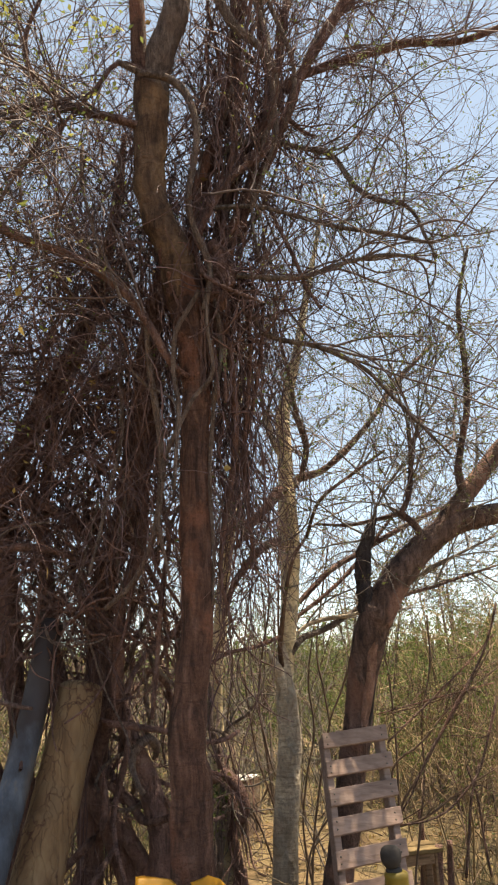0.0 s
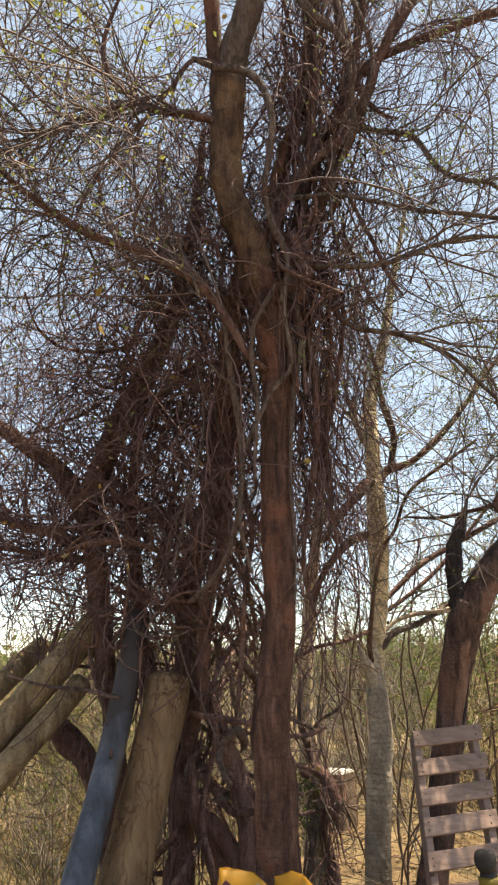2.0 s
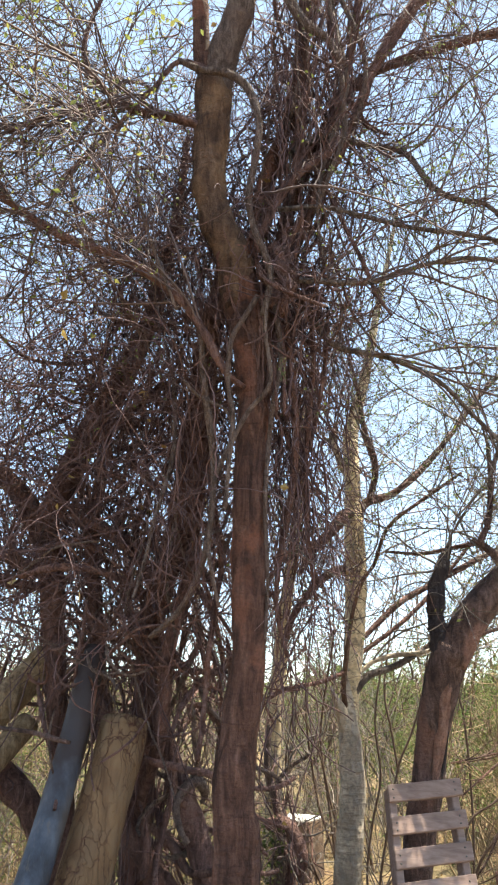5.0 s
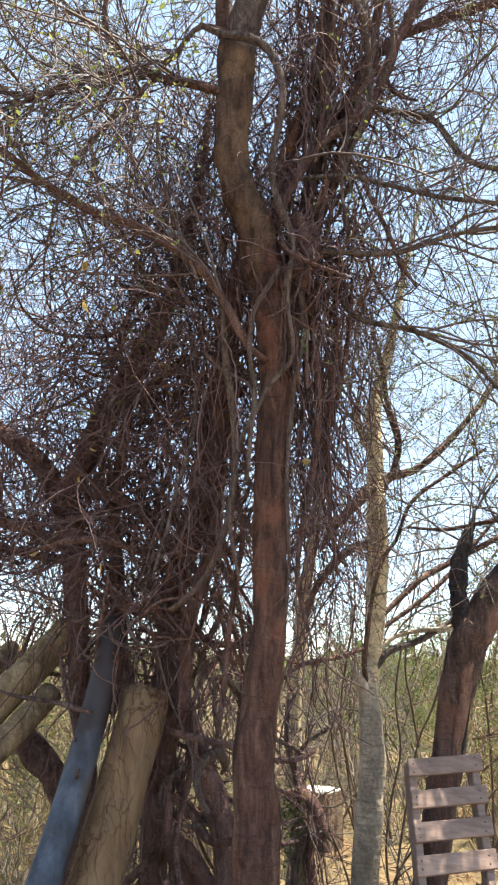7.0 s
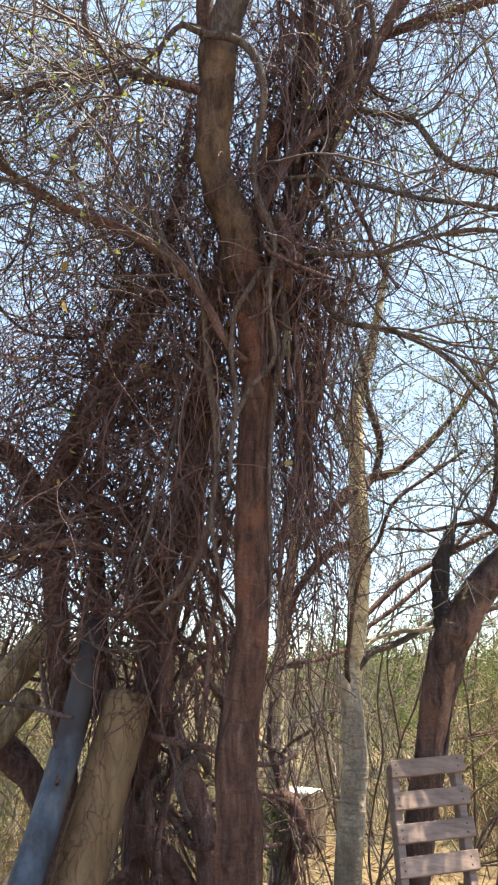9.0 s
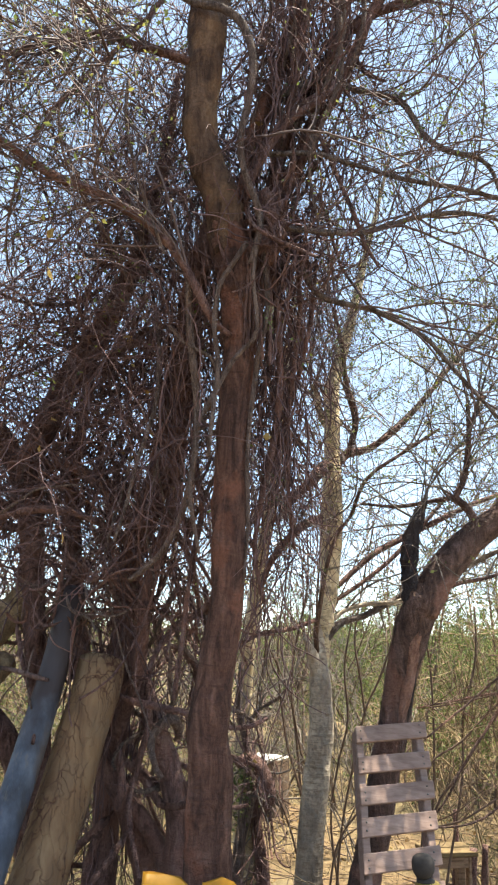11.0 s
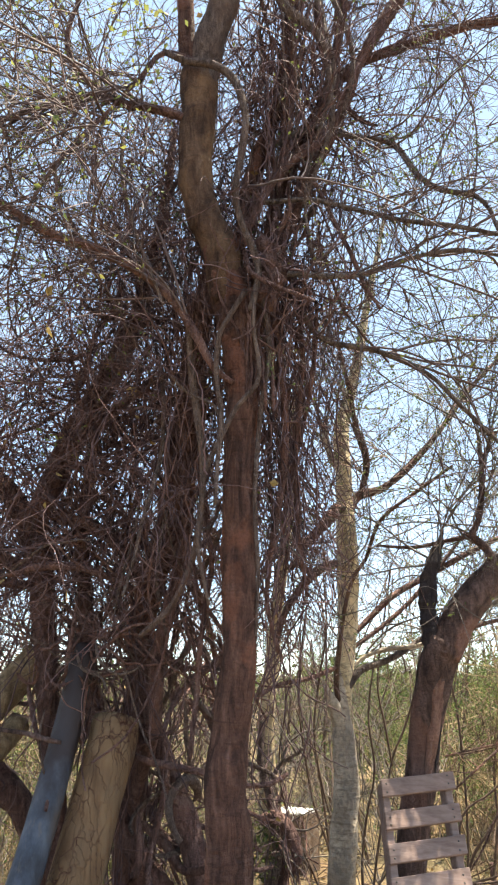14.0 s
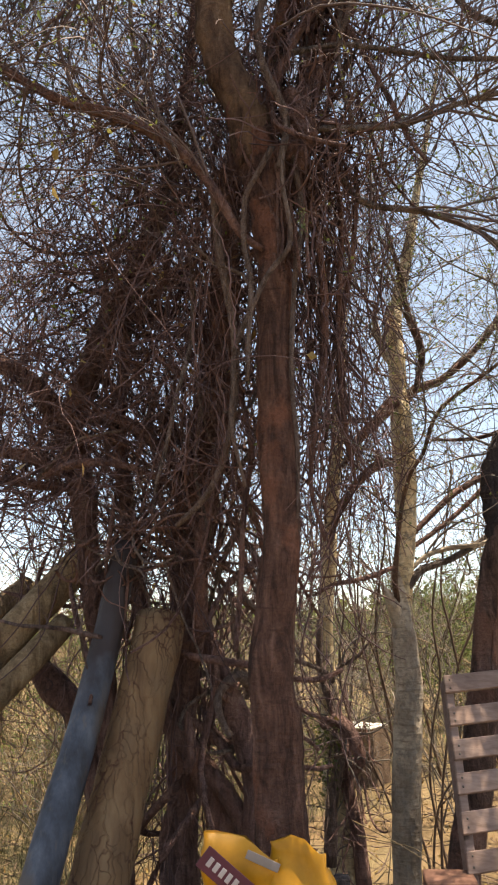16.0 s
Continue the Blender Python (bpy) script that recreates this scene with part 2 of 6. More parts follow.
LEAF_FEATHER = leaf_mat("leaf_feather", (0.075, 0.10, 0.045), (0.13, 0.16, 0.07), (0.20, 0.225, 0.10))
LEAF_DRY = leaf_mat("leaf_dry", (0.16, 0.09, 0.03), (0.26, 0.16, 0.06), (0.32, 0.24, 0.09))
LEAF_FAR = leaf_mat("leaf_bush", (0.0448, 0.0749, 0.0201), (0.0915, 0.127, 0.0356), (0.172, 0.193, 0.0617))
GRASS = leaf_mat("dry_grass", (0.055, 0.066, 0.032), (0.105, 0.108, 0.056), (0.19, 0.178, 0.112))
LOG = log_wood()
LOG_PALE = bark("log_pale", (0.143, 0.0968, 0.0594), (0.286, 0.204, 0.127), (0.44, 0.341, 0.231), (0.363, 0.264, 0.154), 0.8)
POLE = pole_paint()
PALLET = board_wood("pallet_wood", (0.169, 0.114, 0.0963), (0.233, 0.162, 0.14), (0.29, 0.213, 0.186))
CRATE = board_wood("crate_wood", (0.10, 0.062, 0.04), (0.185, 0.12, 0.08), (0.27, 0.185, 0.125))
BOXWOOD = board_wood("box_wood", (0.115, 0.0783, 0.0567), (0.189, 0.132, 0.0972), (0.284, 0.205, 0.159))
BENCH = board_wood("bench_wood", (0.0858, 0.0585, 0.0312), (0.133, 0.0936, 0.0484), (0.187, 0.133, 0.0741))
EARTH = earth()
SHEET = plain("white_sheet", (0.72, 0.71, 0.68), 0.5)
BAG = plain("yellow_bag", (0.42, 0.185, 0.008), 0.5, 0.35, 0.2, 14)
BAG_GREY = plain("bag_grey", (0.22, 0.19, 0.185), 0.45, 0.4, 0.2, 14)
BAG_RED = plain("bag_label", (0.09, 0.018, 0.035), 0.45, 0.4, 0.2, 14)
BAG_WHITE = plain("bag_print", (0.42, 0.37, 0.37), 0.5, 0.3, 0.1, 14)
JUG = plain("yellow_jug", (0.207, 0.142, 0.0201), 0.5, 0.4, 0.25, 14)
KNOB = plain("dark_cap", (0.0408, 0.036, 0.0348), 0.85, 0.2, 0.3, 25)
BRICK = plain("red_wood", (0.15, 0.0788, 0.06), 0.9, 0.15, 0.25, 30)
STEEL = plain("nail_steel", (0.10, 0.085, 0.075), 0.6, 0.5, 0.2, 60)


# ---- shapes ----
def mesh_from(name, verts, faces, smooth=True):
    me = bpy.data.meshes.new(name)
    me.from_pydata(verts, [], faces)
    me.update()
    me.polygons.foreach_set("use_smooth", [smooth] * len(me.polygons))
    return me


def part(name, me, material, parent=None, label="", kind=""):
    """Links a mesh (or bmesh), given in world metres, as one object under its thing."""
    if isinstance(me, bmesh.types.BMesh):
        bm, me = me, bpy.data.meshes.new(name)
        bm.to_mesh(me)
        bm.free()
    me.materials.append(material)
    ob = new(name, me)
    if parent is not None:
        ob.parent = parent
        ob.matrix_parent_inverse = parent.matrix_world.inverted()
    return tagged(ob, label, kind=kind)


def thing(name, at, label, category, group="", kind=""):
    ob = new(name)
    ob.empty_display_size = 0.1
    ob.matrix_world = Matrix.Translation(at)
    ob.matrix_basis = Matrix.Translation(at)
    bpy.context.view_layer.update()
    return tagged(ob, label, category, group, kind)


def smooth_path(pts, step):
    """Catmull-Rom through points of x, y, z, radius."""
    p = np.array(pts, float)
    p = np.vstack([2 * p[0] - p[1], p, 2 * p[-1] - p[-2]])
    out = []
    for i in range(1, len(p) - 2):
        n = max(2, int(np.linalg.norm(p[i + 1, :3] - p[i, :3]) / step))
        t = np.linspace(0, 1, n, endpoint=False)[:, None]
        a, b, c, d = p[i - 1], p[i], p[i + 1], p[i + 2]
        out.append(0.5 * (2 * b + (c - a) * t + (2 * a - 5 * b + 4 * c - d) * t**2 + (3 * b - a - 3 * c + d) * t**3))
    out.append(p[-2][None])
    return np.vstack(out)


def tube(pts, sides=14, step=0.04, rough=0.12, freq=7.0, seed=0.0, ends=True):
    """A limb: a tube with lumps and furrows along a smooth path."""
    p = smooth_path(pts, step)
    tang = np.gradient(p[:, :3], axis=0)
    tang /= np.linalg.norm(tang, axis=1)[:, None]
    side = np.cross(tang[0], (0.31, 0.87, 0.38))
    verts, faces = [], []
    for k, (q, t) in enumerate(zip(p, tang)):
        side = side - t * (side @ t)
        side /= np.linalg.norm(side)
        up = np.cross(t, side)
        for s in range(sides):
            a = 2 * math.pi * s / sides
            d = math.cos(a) * side + math.sin(a) * up
            v = q[:3] + d * q[3]
            lump = noise.noise(Vector(v * freq) + Vector((seed, 0, 0))) + 0.5 * noise.noise(Vector(v * freq * 2.7) + Vector((seed, 5, 0)))
            verts.append(tuple(q[:3] + d * max(q[3], 0.002) * (1 + rough * lump)))
    rings = len(p)
    for k in range(rings - 1):
        for s in range(sides):
            a, b = k * sides + s, k * sides + (s + 1) % sides
            faces.append((a, b, b + sides, a + sides))
    if ends:
        verts += [tuple(p[0, :3] - tang[0] * p[0, 3] * 0.15), tuple(p[-1, :3] + tang[-1] * p[-1, 3] * 0.15)]
        for s in range(sides):
            faces.append((rings * sides, (s + 1) % sides, s))
            a = (rings - 1) * sides
            faces.append((rings * sides + 1, a + s, a + (s + 1) % sides))
    return mesh_from("limb", verts, faces)


def strands(paths, radii, sides=3):
    """Many thin tapered shoots in one mesh: paths (n, s, 3), radii (n, s)."""
    n, s, _ = paths.shape
    tang = np.gradient(paths, axis=1)
    tang /= np.linalg.norm(tang, axis=2)[..., None] + 1e-9
    ref = np.where(np.abs(tang[..., 2:3]) < 0.8, np.array([0, 0, 1.0]), np.array([1.0, 0, 0]))
    side = np.cross(tang, ref)
    side /= np.linalg.norm(side, axis=2)[..., None] + 1e-9
    up = np.cross(tang, side)
    ang = 2 * np.pi * np.arange(sides) / sides
    v = paths[:, :, None] + radii[:, :, None, None] * (np.cos(ang)[:, None] * side[:, :, None] + np.sin(ang)[:, None] * up[:, :, None])
    base = (np.arange(n) * s * sides)[:, None, None] + (np.arange(s - 1) * sides)[None, :, None]
    k = np.arange(sides)[None, None]
    a, b = base + k, base + (k + 1) % sides
    quads = np.stack([a, b, b + sides, a + sides], -1).reshape(-1, 4)
    verts = v.reshape(-1, 3)
    me = bpy.data.meshes.new("shoots")
    me.vertices.add(len(verts))
    me.vertices.foreach_set("co", verts.astype(np.float32).ravel())
    me.loops.add(len(quads) * 4)
    me.loops.foreach_set("vertex_index", quads.astype(np.int32).ravel())
    me.polygons.add(len(quads))
    me.polygons.foreach_set("loop_start", np.arange(0, len(quads) * 4, 4, dtype=np.int32))
    me.polygons.foreach_set("use_smooth", np.ones(len(quads), bool))
    me.update(calc_edges=True)
    return me


def unit(v):
    return v / (np.linalg.norm(v, axis=-1, keepdims=True) + 1e-9)


def grow(rng, starts, heads, lengths, steps, wander, pull=(0, 0, 0), bend=0.0):
    """Shoots that leave starts towards heads, wander, arch over and are pulled."""
    p, d, c = [starts], unit(heads), np.zeros_like(heads)
    arch = bend * rng.normal(size=d.shape) * 3.0 / steps
    for _ in range(steps):
        c = 0.75 * c + 0.5 * rng.normal(size=d.shape)
        d = unit(d + wander * c + arch + np.array(pull) / steps)
        p.append(p[-1] + d * (lengths / steps)[:, None])
    return np.stack(p, 1)


def taper(n, steps, r0, r1):
    return r0[:, None] * np.linspace(1, r1, steps + 1)[None]


def spawn(rng, parents, count, spread=1.0, lean=(0, 0, 0), low=0.1):
    """Starts and headings for shoots that leave earlier shoots at an angle."""
    n, s, _ = parents.shape
    i = rng.integers(0, n, count)
    u = rng.uniform(low, 0.98, count) * (s - 1)
    k = np.minimum(u.astype(int), s - 2)
    f = (u - k)[:, None]
    a, b = parents[i, k], parents[i, k + 1]
    return a * (1 - f) + b * f, unit(unit(b - a) + spread * rng.normal(size=(count, 3)) * 0.7 + np.array(lean))


def leaves(rng, where, size):
    """Small folded leaflets at the places given."""
    n = len(where)
    d = unit(rng.normal(size=(n, 3)))
    w = unit(np.cross(d, rng.normal(size=(n, 3))))
    z = np.cross(d, w)
    sz = size * rng.uniform(0.6, 1.4, n)[:, None]
    a, b = where, where + d * sz
    m = where + d * sz * 0.45
    l, r = m + w * sz * 0.28 + z * sz * 0.08, m - w * sz * 0.28 + z * sz * 0.08
    verts = np.stack([a, l, b, r], 1).reshape(-1, 3)
    o = np.arange(n)[:, None] * 4
    faces = np.vstack([o + [0, 1, 2], o + [0, 2, 3]])
    me = bpy.data.meshes.new("leaves")
    me.from_pydata(verts.tolist(), [], faces.tolist())
    me.update()
    return me


def sampled(paths, steps=14):
    """Limb paths as one array with the same number of points each."""
    out = []
    for p in paths:
        q = smooth_path(p, 0.03)[:, :3]
        out.append(q[np.linspace(0, len(q) - 1, steps).astype(int)])
    return np.stack(out)


def box(size, at=(0, 0, 0), bevel=0.004):
    bm = bmesh.new()
    bmesh.ops.create_cube(bm, size=1.0)
    bmesh.ops.scale(bm, vec=size, verts=bm.verts)
    if bevel:
        bmesh.ops.bevel(bm, geom=list(bm.edges), offset=bevel, segments=1, affect="EDGES")
    bmesh.ops.translate(bm, vec=at, verts=bm.verts)
    return bm


# ---- ground ----
def ground_height(x, y):
    near = noise.noise(Vector((x * 0.5, y * 0.5, 0))) * 0.05 + noise.noise(Vector((x * 2.3, y * 2.3, 3))) * 0.018
    return near


def build_ground():
    rings, spokes = 90, 128
    verts, faces = [(0, 2.0, ground_height(0, 2.0))], []
    for i in range(rings):
        r = 0.12 * (1.105 ** i) if i < 60 else 0.12 * (1.105 ** 60) * 1.22 ** (i - 60)
        for s in range(spokes):
            a = 2 * math.pi * (s + 0.5 * (i % 2)) / spokes
            x, y = r * math.cos(a), 2.0 + r * math.sin(a)
            verts.append((x, y, ground_height(x, y) if r < 60 else 0.0))
    for s in range(spokes):
        faces.append((0, 1 + s, 1 + (s + 1) % spokes))
    for i in range(rings - 1):
        for s in range(spokes):
            a, b = 1 + i * spokes + s, 1 + i * spokes + (s + 1) % spokes
            faces.append((a, a + spokes, b + spokes, b))
    me = mesh_from("ground", verts, faces)
    return tagged(part("ground", me, EARTH), "dry ochre earth yard strewn with leaf crumbs", "ground", kind="structure")


build_ground()


def build_hills():
    n = Nodes("far_hills", 1.0, 0.0)
    m = n.done(n.ramp(n.noise(0.02, 5), (0.3, (0.10, 0.115, 0.085)), (0.7, (0.21, 0.20, 0.16))))
    verts, faces = [], []
    cols = 160
    for c in range(cols + 1):
        a = radians(-40 + 260 * c / cols)
        x, y = math.cos(a), math.sin(a)
        h = 9 + 8 * noise.noise(Vector((x * 2.2, y * 2.2, 1))) + 3 * noise.noise(Vector((x * 9, y * 9, 4)))
        for dist, z in ((760, -2), (820, h * 0.7), (900, h), (1000, -2)):
            verts.append((x * dist, y * dist, z))
    for c in range(cols):
        for k in range(3):
            a = c * 4 + k
            faces.append((a, a + 4, a + 5, a + 1))
    tagged(part("backdrop", mesh_from("hills", verts, faces), m), "low hazy wooded hills along the horizon", "hills", kind="structure")


build_hills()

# ---- the big tree wrapped in climbers ----
def limb(tree, name, material, pts, sides=14, step=0.045, rough=0.12, freq=7.0, label=""):
    limb.seed += 3.7
    part(name, tube(pts, sides, step, rough, freq, limb.seed), material, tree, label)
    return pts


limb.seed = 0.0
big = thing("tree", (-0.13, 2.95, 0), "tall reddish-brown bare tree smothered in dry climbing vines", "tree")
trunk = [(-0.10, 2.95, -0.15, 0.120), (-0.10, 2.95, 0.61, 0.082), (-0.10, 2.95, 0.86, 0.079), (-0.10, 2.94, 1.04, 0.076), (-0.11, 2.94, 1.23, 0.073), (-0.09, 2.94, 1.43, 0.066), (-0.07, 2.93, 1.64, 0.063), (-0.07, 2.93, 1.86, 0.063), (-0.07, 2.93, 2.08, 0.062), (-0.07, 2.92, 2.31, 0.061), (-0.06, 2.92, 2.56, 0.060), (-0.07, 2.92, 2.81, 0.067), (-0.10, 2.92, 3.02, 0.078), (-0.15, 2.91, 3.27, 0.077), (-0.22, 2.91, 3.44, 0.073), (-0.26, 2.91, 3.64, 0.072), (-0.25, 2.90, 3.95, 0.079), (-0.25, 2.90, 4.17, 0.083)]
limb(big, "trunk", BARK_RED, trunk[:14], 22, 0.03, 0.14, 9, "peeling reddish-brown trunk")
limb(big, "upper_trunk", BARK_OCHRE, trunk[12:], 22, 0.03, 0.16, 9, "ochre trunk stripped of its outer bark")
big_limbs = [
    limb(big, "limb", BARK_RED, [(-0.25, 2.90, 4.10, 0.053), (-0.30, 2.87, 4.27, 0.043), (-0.31, 2.84, 4.41, 0.038), (-0.32, 2.81, 4.65, 0.037), (-0.35, 2.78, 5.19, 0.034), (-0.36, 2.75, 6.01, 0.027)], 16),
    limb(big, "limb", VINE, [(-0.24, 2.90, 4.10, 0.067), (-0.21, 2.87, 4.30, 0.070), (-0.15, 2.84, 4.47, 0.067), (-0.10, 2.81, 4.72, 0.063), (-0.03, 2.78, 5.37, 0.054), (0.09, 2.75, 6.27, 0.039)], 18),
    limb(big, "limb", BARK_RED, [(-0.04, 3.05, 2.90, 0.039), (0.02, 3.07, 3.16, 0.039), (0.04, 3.09, 3.38, 0.029), (0.08, 3.11, 3.57, 0.027), (0.16, 3.13, 3.84, 0.026), (0.30, 3.15, 4.19, 0.023), (0.46, 3.15, 4.42, 0.023), (0.70, 3.15, 4.54, 0.024), (0.94, 3.15, 4.63, 0.022), (1.15, 3.15, 4.69, 0.019), (1.39, 3.15, 4.70, 0.018), (1.71, 3.15, 4.84, 0.017)], 16),
    limb(big, "limb", BARK_DARK, [(0.03, 3.05, 3.23, 0.025), (0.13, 3.07, 3.52, 0.020), (0.22, 3.10, 3.78, 0.019), (0.29, 3.12, 4.07, 0.023), (0.39, 3.15, 4.50, 0.023), (0.44, 3.15, 4.80, 0.022), (0.50, 3.15, 5.18, 0.022), (0.64, 3.15, 5.93, 0.016)], 14),
    limb(big, "limb", BARK_DARK, [(0.42, 3.10, 4.32, 0.023), (0.52, 3.13, 4.47, 0.023), (0.62, 3.16, 4.66, 0.021), (0.76, 3.19, 4.92, 0.018), (0.91, 3.22, 5.27, 0.016), (1.15, 3.25, 5.89, 0.012)], 12),
    limb(big, "limb", BARK_DARK, [(0.06, 3.10, 3.32, 0.021), (0.10, 3.08, 3.67, 0.016), (0.15, 3.05, 4.00, 0.018), (0.18, 3.03, 4.32, 0.018), (0.17, 3.00, 4.57, 0.018), (0.15, 2.98, 4.91, 0.017), (0.09, 2.95, 5.57, 0.012)], 12),
    limb(big, "limb", BARK_DARK, [(-0.09, 2.85, 2.65, 0.010), (-0.16, 2.83, 2.70, 0.014), (-0.23, 2.82, 2.83, 0.018), (-0.33, 2.80, 2.99, 0.019), (-0.48, 2.77, 3.11, 0.022), (-0.64, 2.74, 3.18, 0.020), (-0.78, 2.71, 3.22, 0.018), (-0.91, 2.68, 3.29, 0.016), (-1.03, 2.65, 3.37, 0.014), (-1.19, 2.60, 3.50, 0.011), (-1.40, 2.55, 3.68, 0.006)], 12),
    limb(big, "limb", BARK_DARK, [(-0.25, 2.90, 3.90, 0.022), (-0.34, 2.85, 3.90, 0.020), (-0.46, 2.80, 3.90, 0.018), (-0.57, 2.75, 3.88, 0.014), (-0.65, 2.73, 3.90, 0.012), (-0.84, 2.71, 3.85, 0.011), (-0.98, 2.69, 3.77, 0.009), (-1.14, 2.67, 3.68, 0.007), (-1.31, 2.65, 3.62, 0.004)], 10),
    limb(big, "limb", BARK_DARK, [(-0.51, 2.80, 3.90, 0.018), (-0.62, 2.79, 3.95, 0.018), (-0.72, 2.79, 4.04, 0.015), (-0.80, 2.78, 4.15, 0.014), (-0.82, 2.77, 4.27, 0.013), (-0.80, 2.76, 4.38, 0.010), (-0.75, 2.76, 4.55, 0.008), (-0.66, 2.75, 4.86, 0.005)], 9),
    limb(big, "limb", BARK_DARK, [(-0.27, 2.85, 4.19, 0.016), (-0.40, 2.80, 4.19, 0.012), (-0.49, 2.75, 4.00, 0.010), (-0.58, 2.70, 3.82, 0.007), (-0.69, 2.62, 3.57, 0.006), (-0.79, 2.55, 3.38, 0.005)], 9),
    limb(big, "limb", BARK_GREY, [(0.10, 3.05, 3.91, 0.015), (0.27, 3.05, 3.99, 0.015), (0.43, 3.05, 3.94, 0.014), (0.62, 3.05, 3.89, 0.014), (0.72, 3.05, 3.72, 0.013), (0.82, 3.05, 3.64, 0.013), (0.96, 3.05, 3.61, 0.011), (1.02, 3.05, 3.53, 0.009), (1.04, 3.05, 3.45, 0.008), (1.09, 3.05, 3.32, 0.005)], 9),
    limb(big, "limb", BARK_GREY, [(0.03, 2.95, 3.52, 0.013), (0.23, 2.95, 3.53, 0.010), (0.41, 2.95, 3.48, 0.010), (0.61, 2.95, 3.42, 0.010), (0.81, 2.95, 3.39, 0.010), (0.94, 2.95, 3.36, 0.009), (1.04, 2.95, 3.34, 0.008), (1.17, 2.95, 3.39, 0.006)], 9),
    limb(big, "limb", BARK_GREY, [(-0.00, 2.90, 3.15, 0.017), (0.20, 2.94, 3.16, 0.012), (0.40, 2.97, 3.17, 0.013), (0.51, 3.01, 3.22, 0.012), (0.67, 3.05, 3.30, 0.010), (0.84, 3.08, 3.35, 0.011), (0.96, 3.12, 3.37, 0.009), (1.12, 3.15, 3.35, 0.007)], 9),
    limb(big, "limb", BARK_GREY, [(-0.00, 3.05, 3.26, 0.025), (0.13, 3.07, 3.16, 0.018), (0.23, 3.10, 3.00, 0.015), (0.31, 3.12, 2.94, 0.013), (0.51, 3.15, 2.91, 0.013), (0.72, 3.17, 2.81, 0.010), (0.85, 3.20, 2.68, 0.009), (0.97, 3.23, 2.56, 0.008), (1.12, 3.25, 2.40, 0.006)], 9),
    limb(big, "limb", BARK_RED, [(0.22, 3.10, 5.05, 0.036), (0.21, 3.10, 4.88, 0.036), (0.17, 3.10, 4.67, 0.036), (0.15, 3.10, 4.43, 0.036), (0.12, 3.10, 4.23, 0.036), (0.07, 3.10, 4.06, 0.034), (0.01, 3.10, 3.89, 0.032), (-0.04, 3.10, 3.70, 0.030), (-0.06, 3.05, 3.50, 0.026), (-0.08, 2.98, 3.25, 0.022)], 14, 0.04, 0.2),
    limb(big, "limb", BARK_DARK, [(0.95, 3.05, 5.20, 0.024), (0.80, 3.05, 4.94, 0.026), (0.71, 3.05, 4.77, 0.028), (0.62, 3.05, 4.62, 0.027), (0.54, 3.05, 4.46, 0.026), (0.47, 3.05, 4.30, 0.025), (0.43, 3.05, 4.17, 0.026), (0.37, 3.05, 4.02, 0.025), (0.27, 3.05, 3.91, 0.024), (0.17, 3.05, 3.83, 0.023), (0.07, 3.05, 3.71, 0.022), (0.00, 3.05, 3.59, 0.020), (-0.07, 3.00, 3.40, 0.019)], 12, 0.04, 0.2),
    limb(big, "limb", BARK_RED, [(0.36, 3.00, 3.94, 0.017), (0.32, 3.00, 3.85, 0.021), (0.25, 3.00, 3.71, 0.020), (0.20, 3.00, 3.58, 0.021), (0.15, 3.00, 3.44, 0.020), (0.08, 3.00, 3.29, 0.020), (-0.01, 2.98, 3.08, 0.018)], 12, 0.04, 0.2),
    limb(big, "limb", BARK_DARK, [(0.33, 2.98, 3.90, 0.015), (0.25, 2.95, 3.80, 0.017), (0.11, 2.95, 3.68, 0.018), (0.04, 2.95, 3.56, 0.017), (-0.05, 2.95, 3.36, 0.015)], 12, 0.04, 0.2),
    limb(big, "limb", BARK_DARK, [(0.19, 3.13, 4.39, 0.020), (0.13, 3.15, 4.25, 0.022), (0.05, 3.15, 3.99, 0.024), (0.01, 3.15, 3.82, 0.023), (-0.02, 3.15, 3.62, 0.023), (-0.06, 3.05, 3.38, 0.021)], 12, 0.04, 0.2),
    limb(big, "burl", BARK_DARK, [(0.02, 2.88, 3.30, 0.02), (0.04, 2.88, 3.24, 0.045), (0.05, 2.88, 3.17, 0.058), (0.04, 2.88, 3.08, 0.06), (0.01, 2.89, 3.00, 0.045), (-0.02, 2.90, 2.92, 0.02)], 20, 0.015, 0.7, 18, "dark knotted burl"),
    limb(big, "limb", BARK_DARK, [(0.58, 3.15, 4.08, 0.006), (0.52, 3.15, 4.10, 0.011), (0.43, 3.15, 4.19, 0.016), (0.35, 3.15, 4.43, 0.017), (0.31, 3.15, 4.72, 0.018), (0.35, 3.15, 5.11, 0.015), (0.50, 3.15, 5.67, 0.011)], 9),
]
